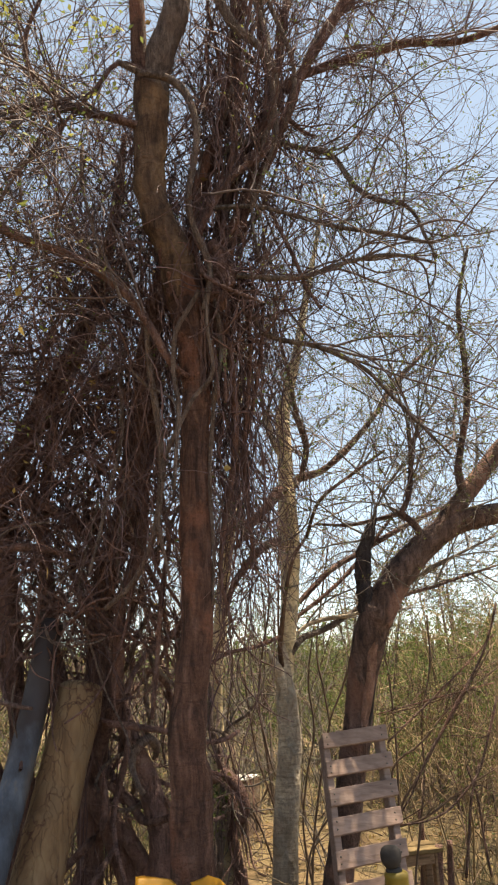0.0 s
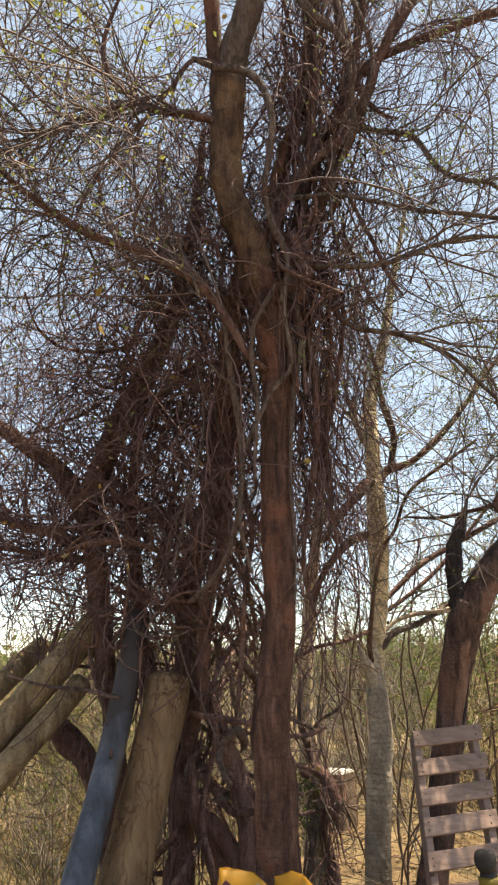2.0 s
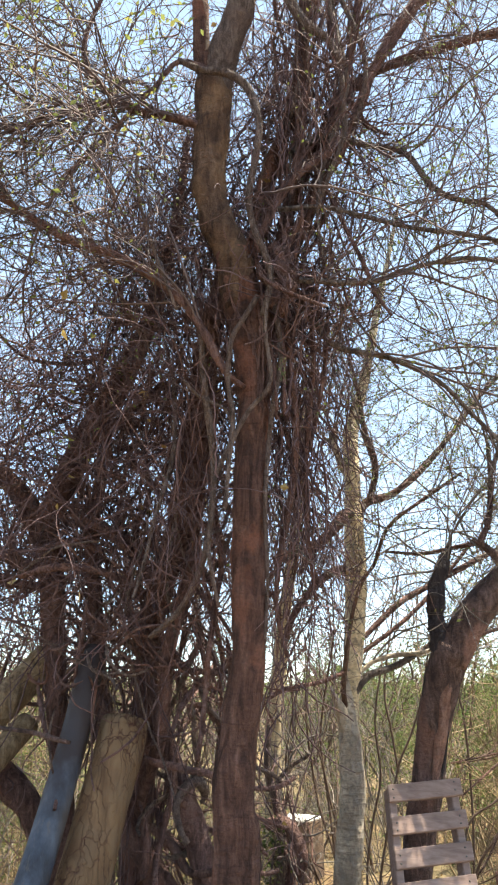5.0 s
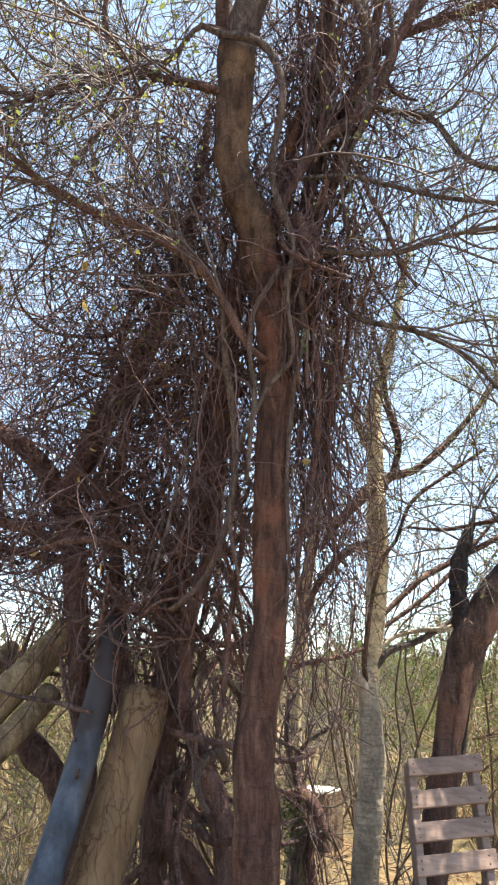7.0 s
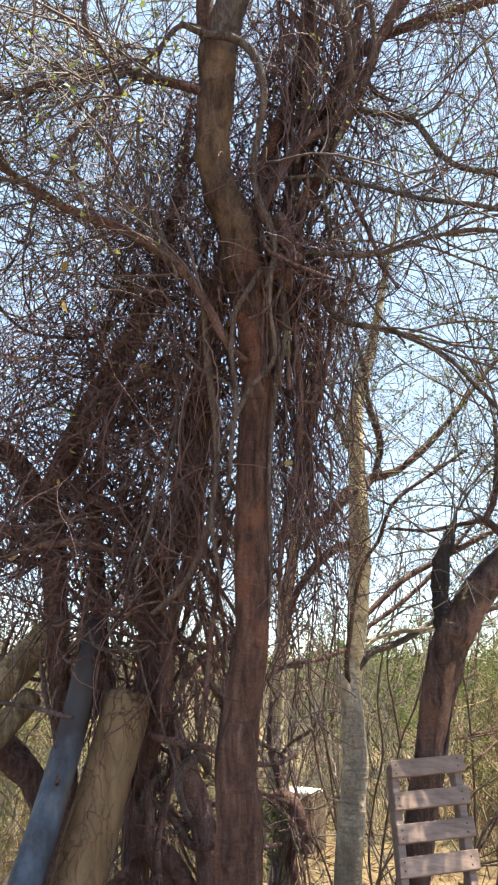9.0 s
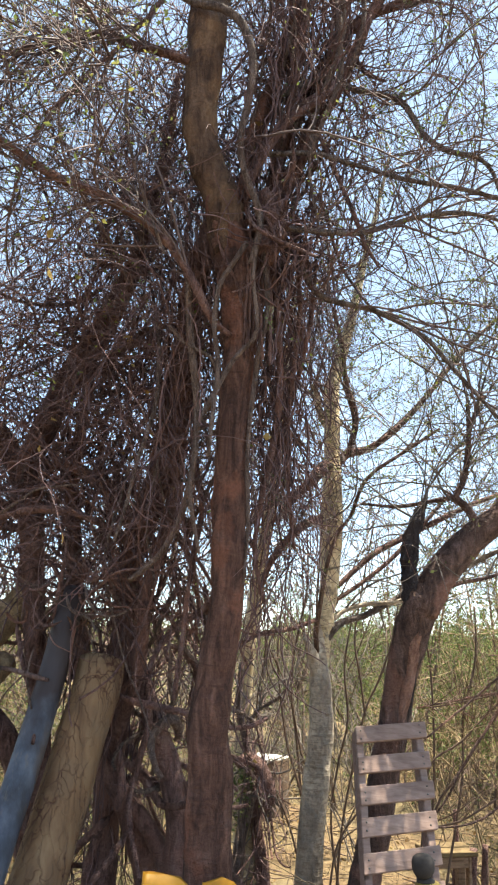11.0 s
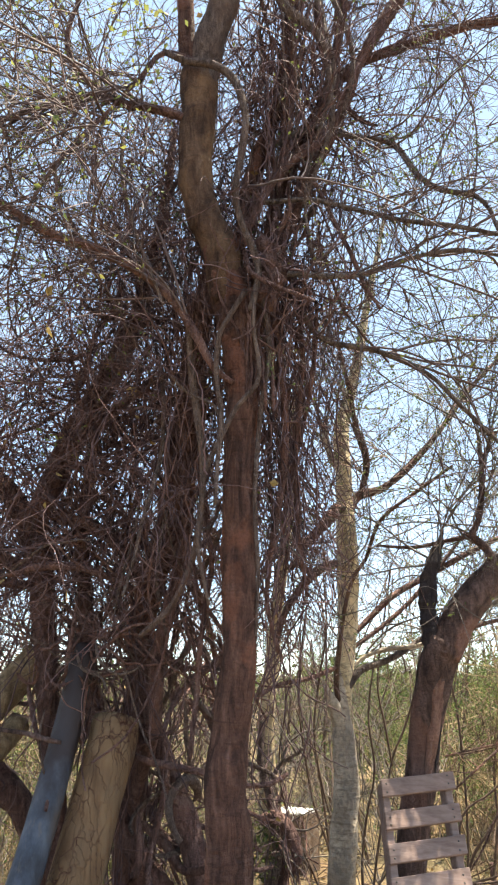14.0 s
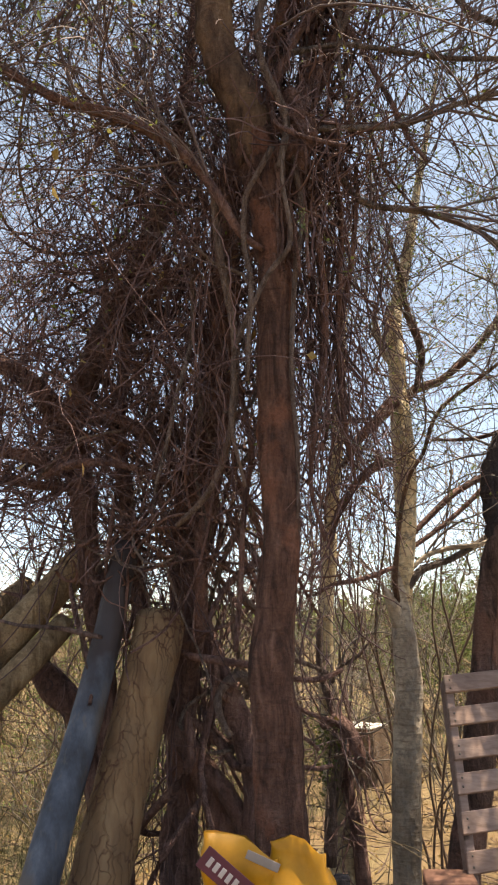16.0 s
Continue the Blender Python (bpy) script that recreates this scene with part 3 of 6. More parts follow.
# second stem that climbs beside the trunk, and the old stems farther off
stem_paths = [
    limb(big, "stem", BARK_DARK, [(-0.58, 3.80, -0.10, 0.080), (-0.58, 3.80, 0.53, 0.064), (-0.58, 3.77, 0.91, 0.060), (-0.56, 3.75, 1.21, 0.059), (-0.55, 3.73, 1.55, 0.063), (-0.55, 3.70, 1.81, 0.061), (-0.45, 3.50, 2.08, 0.059), (-0.35, 3.41, 2.37, 0.059), (-0.29, 3.33, 2.70, 0.059), (-0.28, 3.24, 2.95, 0.053), (-0.24, 3.15, 3.14, 0.048), (-0.19, 3.15, 3.35, 0.040)], 14, 0.04, 0.16),
    limb(big, "stem", BARK_DARK, [(-0.57, 3.74, 1.02, 0.024), (-0.52, 3.62, 1.16, 0.026), (-0.45, 3.48, 1.34, 0.027), (-0.42, 3.40, 1.54, 0.027), (-0.42, 3.40, 1.72, 0.027), (-0.38, 3.40, 1.87, 0.028), (-0.34, 3.40, 2.04, 0.028), (-0.32, 3.40, 2.24, 0.028), (-0.30, 3.38, 2.48, 0.029), (-0.28, 3.32, 2.70, 0.028), (-0.27, 3.22, 2.95, 0.024)], 12, 0.04, 0.25),
    limb(big, "stem", BARK_DARK, [(-0.27, 3.60, -0.10, 0.070), (-0.27, 3.60, 0.37, 0.072), (-0.24, 3.61, 0.71, 0.062), (-0.30, 3.62, 0.98, 0.051), (-0.39, 3.63, 1.20, 0.044), (-0.47, 3.64, 1.42, 0.038), (-0.51, 3.65, 1.62, 0.035), (-0.49, 3.59, 1.94, 0.032), (-0.44, 3.52, 2.20, 0.030), (-0.39, 3.46, 2.52, 0.027), (-0.34, 3.40, 2.88, 0.025)], 12, 0.04, 0.16),
    limb(big, "stem", BARK_DARK, [(-0.35, 3.70, -0.10, 0.060), (-0.35, 3.70, 0.38, 0.054), (-0.43, 3.70, 0.69, 0.048), (-0.52, 3.70, 0.88, 0.044), (-0.61, 3.70, 1.00, 0.039), (-0.69, 3.70, 1.17, 0.037), (-0.73, 3.70, 1.42, 0.040), (-0.78, 3.70, 1.68, 0.038), (-0.80, 3.65, 1.94, 0.036), (-0.82, 3.60, 2.21, 0.031), (-0.79, 3.55, 2.49, 0.025), (-0.75, 3.50, 2.80, 0.020), (-0.67, 3.50, 3.20, 0.013)], 12, 0.04, 0.16),
]
leftward = thing("tree", (-1.15, 3.7, 0), "dark leaning tree with forked limbs and climbers", "tree")
left_limbs = [
    limb(leftward, "trunk", BARK_DARK, [(-0.82, 3.70, -0.10, 0.080), (-0.82, 3.70, 0.56, 0.055), (-0.87, 3.68, 0.98, 0.054), (-0.90, 3.67, 1.27, 0.050), (-0.93, 3.65, 1.47, 0.048), (-0.97, 3.63, 1.81, 0.054), (-1.01, 3.62, 2.08, 0.061), (-1.06, 3.60, 2.27, 0.064)], 14, 0.04, 0.15),
    limb(leftward, "limb", BARK_DARK, [(-1.04, 3.62, 2.19, 0.058), (-1.14, 3.60, 2.37, 0.053), (-1.24, 3.57, 2.48, 0.045), (-1.41, 3.55, 2.60, 0.037), (-1.65, 3.52, 2.80, 0.028), (-2.04, 3.50, 3.20, 0.017)], 12),
    limb(leftward, "limb", BARK_DARK, [(-1.06, 3.60, 2.24, 0.058), (-0.96, 3.57, 2.48, 0.059), (-0.85, 3.53, 2.71, 0.065), (-0.74, 3.50, 2.90, 0.060), (-0.65, 3.48, 3.09, 0.049), (-0.58, 3.46, 3.27, 0.041), (-0.53, 3.44, 3.52, 0.032), (-0.46, 3.42, 3.92, 0.024), (-0.43, 3.40, 4.29, 0.015)], 14),
    limb(leftward, "limb", BARK_DARK, [(-1.01, 3.60, 2.05, 0.036), (-1.12, 3.58, 2.08, 0.033), (-1.20, 3.55, 2.12, 0.030), (-1.36, 3.52, 2.16, 0.024), (-1.61, 3.50, 2.28, 0.016)], 10),
    limb(leftward, "limb", BARK_DARK, [(-0.99, 3.60, 1.98, 0.025), (-1.09, 3.58, 1.99, 0.020), (-1.19, 3.55, 2.00, 0.019), (-1.35, 3.52, 2.03, 0.013), (-1.61, 3.50, 2.06, 0.009)], 9),
    limb(leftward, "limb", BARK_DARK, [(-0.81, 3.50, 2.65, 0.022), (-0.69, 3.47, 2.75, 0.020), (-0.56, 3.43, 2.86, 0.017), (-0.45, 3.40, 2.91, 0.014), (-0.31, 3.40, 2.91, 0.010)], 9),
    limb(leftward, "limb", BARK_DARK, [(-0.52, 3.50, 2.19, 0.024), (-0.60, 3.52, 2.12, 0.027), (-0.69, 3.55, 2.19, 0.022), (-0.83, 3.58, 2.26, 0.019), (-0.98, 3.60, 2.30, 0.017)], 9),
]

# ---- loose climbers on the trunk ----
climber = thing("climbing_vine", (-0.13, 2.85, 0), "smooth grey-brown vine stems twisted round a trunk", "vine")
vine_paths = [
    limb(climber, "vine_stem", VINE, [(-0.40, 2.80, 4.20, 0.012), (-0.29, 2.79, 4.13, 0.016), (-0.18, 2.77, 4.09, 0.018), (-0.09, 2.76, 4.00, 0.019), (-0.04, 2.75, 3.82, 0.016), (-0.05, 2.76, 3.65, 0.015), (-0.08, 2.77, 3.46, 0.015), (-0.06, 2.78, 3.32, 0.013), (-0.01, 2.79, 3.19, 0.014), (0.01, 2.80, 3.09, 0.013), (-0.02, 2.80, 2.93, 0.013)], 10, 0.03, 0.08),
    limb(climber, "vine_stem", VINE, [(0.00, 2.77, 3.02, 0.009), (-0.01, 2.78, 2.85, 0.008), (0.01, 2.79, 2.70, 0.008), (-0.00, 2.80, 2.62, 0.009), (-0.07, 2.81, 2.54, 0.009), (-0.14, 2.81, 2.40, 0.010), (-0.19, 2.82, 2.28, 0.010), (-0.20, 2.83, 2.15, 0.009), (-0.21, 2.84, 2.02, 0.008), (-0.17, 2.85, 1.82, 0.006)], 9, 0.03, 0.08),
    limb(climber, "vine_stem", VINE, [(-0.04, 2.79, 3.01, 0.011), (-0.10, 2.79, 2.90, 0.010), (-0.14, 2.79, 2.82, 0.010), (-0.15, 2.80, 2.66, 0.010), (-0.13, 2.80, 2.51, 0.010), (-0.14, 2.80, 2.35, 0.009), (-0.15, 2.80, 2.16, 0.007)], 9, 0.03, 0.08),
    limb(climber, "vine_stem", VINE, [(-0.26, 2.85, 2.88, 0.014), (-0.25, 2.88, 2.69, 0.015), (-0.23, 2.91, 2.55, 0.015), (-0.21, 2.94, 2.39, 0.014), (-0.21, 2.96, 2.23, 0.012), (-0.24, 2.99, 2.02, 0.013), (-0.32, 3.02, 1.84, 0.011), (-0.44, 3.05, 1.73, 0.010)], 9, 0.03, 0.08),
    limb(climber, "vine_stem", VINE, [(0.02, 2.85, 3.04, 0.011), (0.05, 2.86, 2.78, 0.011), (0.02, 2.87, 2.59, 0.010), (-0.00, 2.88, 2.39, 0.009), (-0.01, 2.88, 2.18, 0.008), (-0.00, 2.89, 1.94, 0.007), (-0.01, 2.90, 1.72, 0.005)], 9, 0.03, 0.08),
    limb(climber, "vine_stem", VINE, [(-0.32, 2.80, 2.66, 0.006), (-0.26, 2.82, 2.60, 0.006), (-0.16, 2.83, 2.55, 0.006), (-0.13, 2.85, 2.48, 0.006)], 7, 0.03, 0.05),
    limb(climber, "vine_stem", VINE, [(-0.53, 2.70, 3.66, 0.008), (-0.53, 2.71, 3.50, 0.008), (-0.49, 2.73, 3.31, 0.007), (-0.42, 2.74, 3.11, 0.007), (-0.35, 2.75, 2.93, 0.006)], 8, 0.03, 0.06),
    limb(climber, "vine_stem", VINE, [(0.29, 2.95, 4.80, 0.010), (0.33, 2.95, 4.45, 0.011), (0.36, 2.95, 4.21, 0.010), (0.32, 2.95, 4.02, 0.009), (0.24, 2.95, 3.74, 0.008), (0.21, 2.95, 3.46, 0.008), (0.25, 2.95, 3.18, 0.006)], 8, 0.03, 0.06),
    limb(climber, "vine_stem", VINE, [(0.22, 2.88, 4.80, 0.013), (0.26, 2.88, 4.67, 0.014), (0.30, 2.88, 4.49, 0.014), (0.32, 2.88, 4.27, 0.014), (0.33, 2.88, 4.06, 0.014), (0.33, 2.88, 3.86, 0.012), (0.27, 2.90, 3.68, 0.010), (0.20, 2.95, 3.50, 0.008)], 9, 0.03, 0.1),
    limb(climber, "vine_stem", VINE, [(0.28, 2.92, 4.85, 0.012), (0.33, 2.92, 4.71, 0.013), (0.40, 2.92, 4.49, 0.013), (0.44, 2.92, 4.31, 0.012), (0.43, 2.92, 4.12, 0.011), (0.38, 2.95, 3.96, 0.009)], 9, 0.03, 0.1),
    limb(climber, "vine_stem", VINE, [(0.01, 2.86, 4.80, 0.022), (0.08, 2.86, 4.64, 0.024), (0.14, 2.86, 4.51, 0.024), (0.20, 2.86, 4.43, 0.022), (0.27, 2.86, 4.36, 0.018), (0.34, 2.88, 4.23, 0.014)], 10, 0.03, 0.1),
    limb(climber, "vine_stem", BARK_DARK, [(0.17, 3.00, 3.85, 0.008), (0.23, 3.00, 3.71, 0.009), (0.28, 3.00, 3.60, 0.010), (0.34, 3.00, 3.44, 0.010), (0.40, 3.00, 3.29, 0.010), (0.45, 3.00, 3.14, 0.009), (0.51, 3.00, 3.03, 0.006)], 8, 0.03, 0.1),
    limb(climber, "vine_stem", BARK_DARK, [(-0.26, 3.18, 1.30, 0.010), (-0.24, 3.20, 1.53, 0.011), (-0.23, 3.20, 1.70, 0.011), (-0.21, 3.20, 1.88, 0.012), (-0.19, 3.20, 2.03, 0.012), (-0.22, 3.20, 2.22, 0.011), (-0.24, 3.15, 2.45, 0.010)], 8, 0.03, 0.15),
    limb(climber, "vine_stem", BARK_DARK, [(-0.89, 3.45, 2.29, 0.014), (-0.82, 3.45, 2.26, 0.017), (-0.72, 3.45, 2.21, 0.018), (-0.60, 3.45, 2.11, 0.018), (-0.50, 3.45, 2.01, 0.020), (-0.44, 3.45, 2.08, 0.022), (-0.37, 3.42, 2.18, 0.022), (-0.32, 3.40, 2.32, 0.020)], 10, 0.03, 0.2),
    limb(climber, "vine_stem", BARK_DARK, [(-1.05, 3.35, 2.00, 0.016), (-0.94, 3.30, 2.02, 0.018), (-0.84, 3.30, 2.03, 0.018), (-0.73, 3.32, 2.02, 0.016), (-0.58, 3.40, 1.97, 0.013), (-0.45, 3.45, 1.90, 0.010)], 9, 0.03, 0.2),
    limb(climber, "vine_stem", BARK_DARK, [(0.07, 3.05, 3.03, 0.013), (0.10, 3.07, 2.77, 0.014), (0.11, 3.08, 2.51, 0.015), (0.09, 3.10, 2.29, 0.015), (0.05, 3.12, 2.07, 0.013), (0.03, 3.13, 1.86, 0.009), (0.07, 3.15, 1.67, 0.007)], 9, 0.03, 0.12),
    limb(climber, "vine_stem", BARK_DARK, [(0.17, 3.10, 3.17, 0.010), (0.19, 3.13, 2.90, 0.010), (0.17, 3.16, 2.64, 0.010), (0.15, 3.19, 2.41, 0.010), (0.16, 3.22, 2.14, 0.009), (0.19, 3.25, 1.89, 0.007)], 9, 0.03, 0.12),
    limb(climber, "vine_stem", BARK_DARK, [(0.26, 3.15, 3.14, 0.009), (0.24, 3.17, 2.87, 0.010), (0.19, 3.20, 2.60, 0.010), (0.12, 3.23, 2.34, 0.009), (0.09, 3.25, 2.07, 0.007)], 9, 0.03, 0.12),
]

# ---- pale tree, and the ivy-choked one behind ----
pale = thing("tree", (0.42, 4.3, 0), "pale grey-barked tree with a bulging scaly trunk", "tree")
pale_limbs = [
    limb(pale, "trunk", BARK_PALE, [(0.34, 4.30, -0.10, 0.090), (0.34, 4.30, 0.15, 0.068), (0.35, 4.30, 0.41, 0.068), (0.37, 4.31, 0.66, 0.068), (0.39, 4.31, 0.87, 0.066), (0.41, 4.31, 1.08, 0.064), (0.405, 4.31, 1.28, 0.059), (0.40, 4.32, 1.38, 0.052), (0.395, 4.32, 1.46, 0.043), (0.395, 4.32, 1.54, 0.032), (0.40, 4.33, 1.61, 0.020), (0.405, 4.33, 1.66, 0.010)], 18, 0.03, 0.09, 11, "grey scaly lower trunk"),
    limb(pale, "upper_trunk", BARK_CREAM, [(0.40, 4.34, 1.34, 0.038), (0.415, 4.35, 1.48, 0.045), (0.43, 4.35, 1.63, 0.046), (0.45, 4.36, 1.79, 0.050), (0.46, 4.37, 1.93, 0.054), (0.47, 4.37, 2.16, 0.060), (0.47, 4.38, 2.37, 0.057), (0.47, 4.39, 2.58, 0.048), (0.47, 4.39, 2.79, 0.047), (0.47, 4.40, 2.98, 0.044), (0.52, 4.42, 3.17, 0.036), (0.60, 4.44, 3.49, 0.029), (0.67, 4.46, 3.83, 0.022), (0.76, 4.48, 4.22, 0.015), (0.86, 4.50, 4.68, 0.008)], 18, 0.03, 0.08, 10, "cream peeling upper trunk"),
    limb(pale, "stub", BARK_PALE, [(0.40, 4.31, 1.32, 0.04), (0.368, 4.29, 1.43, 0.036), (0.335, 4.25, 1.505, 0.021), (0.315, 4.24, 1.55, 0.013), (0.31, 4.23, 1.575, 0.006)], 10, 0.02, 0.2),
    limb(pale, "limb", BARK_GREY, [(0.42, 4.35, 1.50, 0.015), (0.45, 4.33, 1.56, 0.020), (0.48, 4.34, 1.60, 0.020), (0.53, 4.36, 1.64, 0.020), (0.66, 4.39, 1.68, 0.018), (0.81, 4.42, 1.76, 0.016), (0.92, 4.45, 1.83, 0.013), (1.10, 4.49, 1.90, 0.012), (1.32, 4.53, 2.00, 0.012), (1.52, 4.56, 2.10, 0.010), (1.82, 4.60, 2.23, 0.007)], 9),
    limb(pale, "limb", BARK_PALE, [(0.43, 4.36, 1.60, 0.011), (0.54, 4.37, 1.70, 0.013), (0.68, 4.39, 1.74, 0.013), (0.81, 4.40, 1.75, 0.011), (0.91, 4.40, 1.79, 0.008)], 8),
    limb(pale, "limb", BARK_OCHRE, [(0.40, 4.33, 1.42, 0.010), (0.385, 4.29, 1.48, 0.013), (0.375, 4.26, 1.54, 0.014), (0.375, 4.25, 1.60, 0.014), (0.39, 4.25, 1.70, 0.013), (0.41, 4.26, 1.82, 0.012), (0.44, 4.26, 1.97, 0.011), (0.49, 4.24, 2.11, 0.010), (0.55, 4.21, 2.19, 0.010), (0.64, 4.20, 2.40, 0.011), (0.85, 4.20, 2.56, 0.010), (1.05, 4.20, 2.70, 0.008)], 9),
    limb(pale, "limb", BARK_DARK, [(0.44, 4.36, 1.77, 0.013), (0.59, 4.41, 1.91, 0.016), (0.73, 4.45, 2.03, 0.018), (0.95, 4.50, 2.15, 0.017), (1.21, 4.53, 2.29, 0.017), (1.43, 4.57, 2.39, 0.014), (1.74, 4.60, 2.52, 0.011)], 9),
    limb(pale, "limb", BARK_DARK, [(0.44, 4.36, 1.72, 0.011), (0.65, 4.41, 1.86, 0.013), (0.83, 4.45, 2.01, 0.013), (0.99, 4.50, 2.18, 0.012), (1.17, 4.50, 2.39, 0.009)], 8),
    limb(pale, "limb", BARK_DARK, [(0.48, 4.40, 2.48, 0.027), (0.43, 4.33, 2.50, 0.034), (0.34, 4.27, 2.39, 0.030), (0.24, 4.20, 2.28, 0.023), (0.15, 4.20, 2.14, 0.016)], 10, 0.03, 0.2),
    limb(pale, "limb", BARK_DARK, [(0.47, 4.40, 2.48, 0.027), (0.56, 4.40, 2.59, 0.027), (0.68, 4.40, 2.62, 0.022), (0.86, 4.40, 2.76, 0.019), (1.05, 4.40, 2.98, 0.016), (1.25, 4.40, 3.24, 0.014), (1.48, 4.40, 3.47, 0.011)], 9),
    limb(pale, "limb", BARK_MAST, [(0.56, 4.38, 2.57, 0.017), (0.60, 4.33, 2.78, 0.019), (0.54, 4.29, 2.98, 0.017), (0.51, 4.25, 3.18, 0.014), (0.46, 4.20, 3.38, 0.012)], 9),
    limb(pale, "limb", BARK_DARK, [(0.47, 4.42, 2.20, 0.024), (0.34, 4.31, 2.17, 0.025), (0.22, 4.20, 2.06, 0.022), (0.12, 4.20, 1.92, 0.017), (0.07, 4.20, 1.76, 0.012)], 9),
    limb(pale, "limb", BARK_PALE, [(0.47, 4.40, 2.72, 0.021), (0.41, 4.37, 2.78, 0.021), (0.37, 4.33, 2.92, 0.019), (0.36, 4.30, 3.00, 0.016)], 8),
    limb(pale, "limb", BARK_DARK, [(0.37, 4.20, 1.64, 0.012), (0.24, 4.13, 1.59, 0.012), (0.08, 4.07, 1.56, 0.010), (-0.01, 4.00, 1.51, 0.009)], 8),
]
choked = thing("tree", (0.05, 4.7, 0), "slim pale tree choked with vines and leaf litter", "tree")
choked_limbs = [
    limb(choked, "trunk", BARK_CREAM, [(0.06, 4.70, -0.10, 0.090), (0.06, 4.70, 0.19, 0.082), (0.04, 4.69, 0.54, 0.074), (0.03, 4.68, 0.77, 0.065), (0.02, 4.67, 1.02, 0.053), (0.01, 4.66, 1.24, 0.047), (0.02, 4.65, 1.46, 0.044), (0.05, 4.65, 1.69, 0.043), (0.07, 4.64, 1.92, 0.038), (0.11, 4.63, 2.20, 0.035), (0.15, 4.62, 2.49, 0.030), (0.18, 4.61, 2.86, 0.026), (0.22, 4.60, 3.32, 0.021)], 14, 0.04, 0.1),
    limb(choked, "limb", BARK_DARK, [(-0.02, 4.55, 0.88, 0.028), (0.05, 4.52, 0.91, 0.032), (0.11, 4.50, 0.87, 0.034), (0.15, 4.47, 0.80, 0.033), (0.16, 4.46, 0.72, 0.028), (0.12, 4.46, 0.66, 0.025)], 10, 0.03, 0.15),
    limb(choked, "limb", VINE, [(-0.01, 4.55, 0.23, 0.034), (0.01, 4.56, 0.51, 0.031), (0.06, 4.57, 0.73, 0.028), (0.03, 4.58, 0.97, 0.023), (-0.02, 4.59, 1.15, 0.020), (-0.01, 4.60, 1.40, 0.017)], 9),
    limb(choked, "limb", BARK_DARK, [(0.15, 4.60, 0.11, 0.040), (0.13, 4.61, 0.38, 0.034), (0.09, 4.62, 0.58, 0.032), (0.09, 4.64, 0.78, 0.026), (0.05, 4.65, 0.99, 0.020)], 9),
    limb(choked, "limb", VINE, [(0.04, 4.50, 1.09, 0.011), (0.09, 4.47, 1.17, 0.011), (0.18, 4.43, 1.22, 0.010), (0.26, 4.40, 1.32, 0.006)], 7),
]

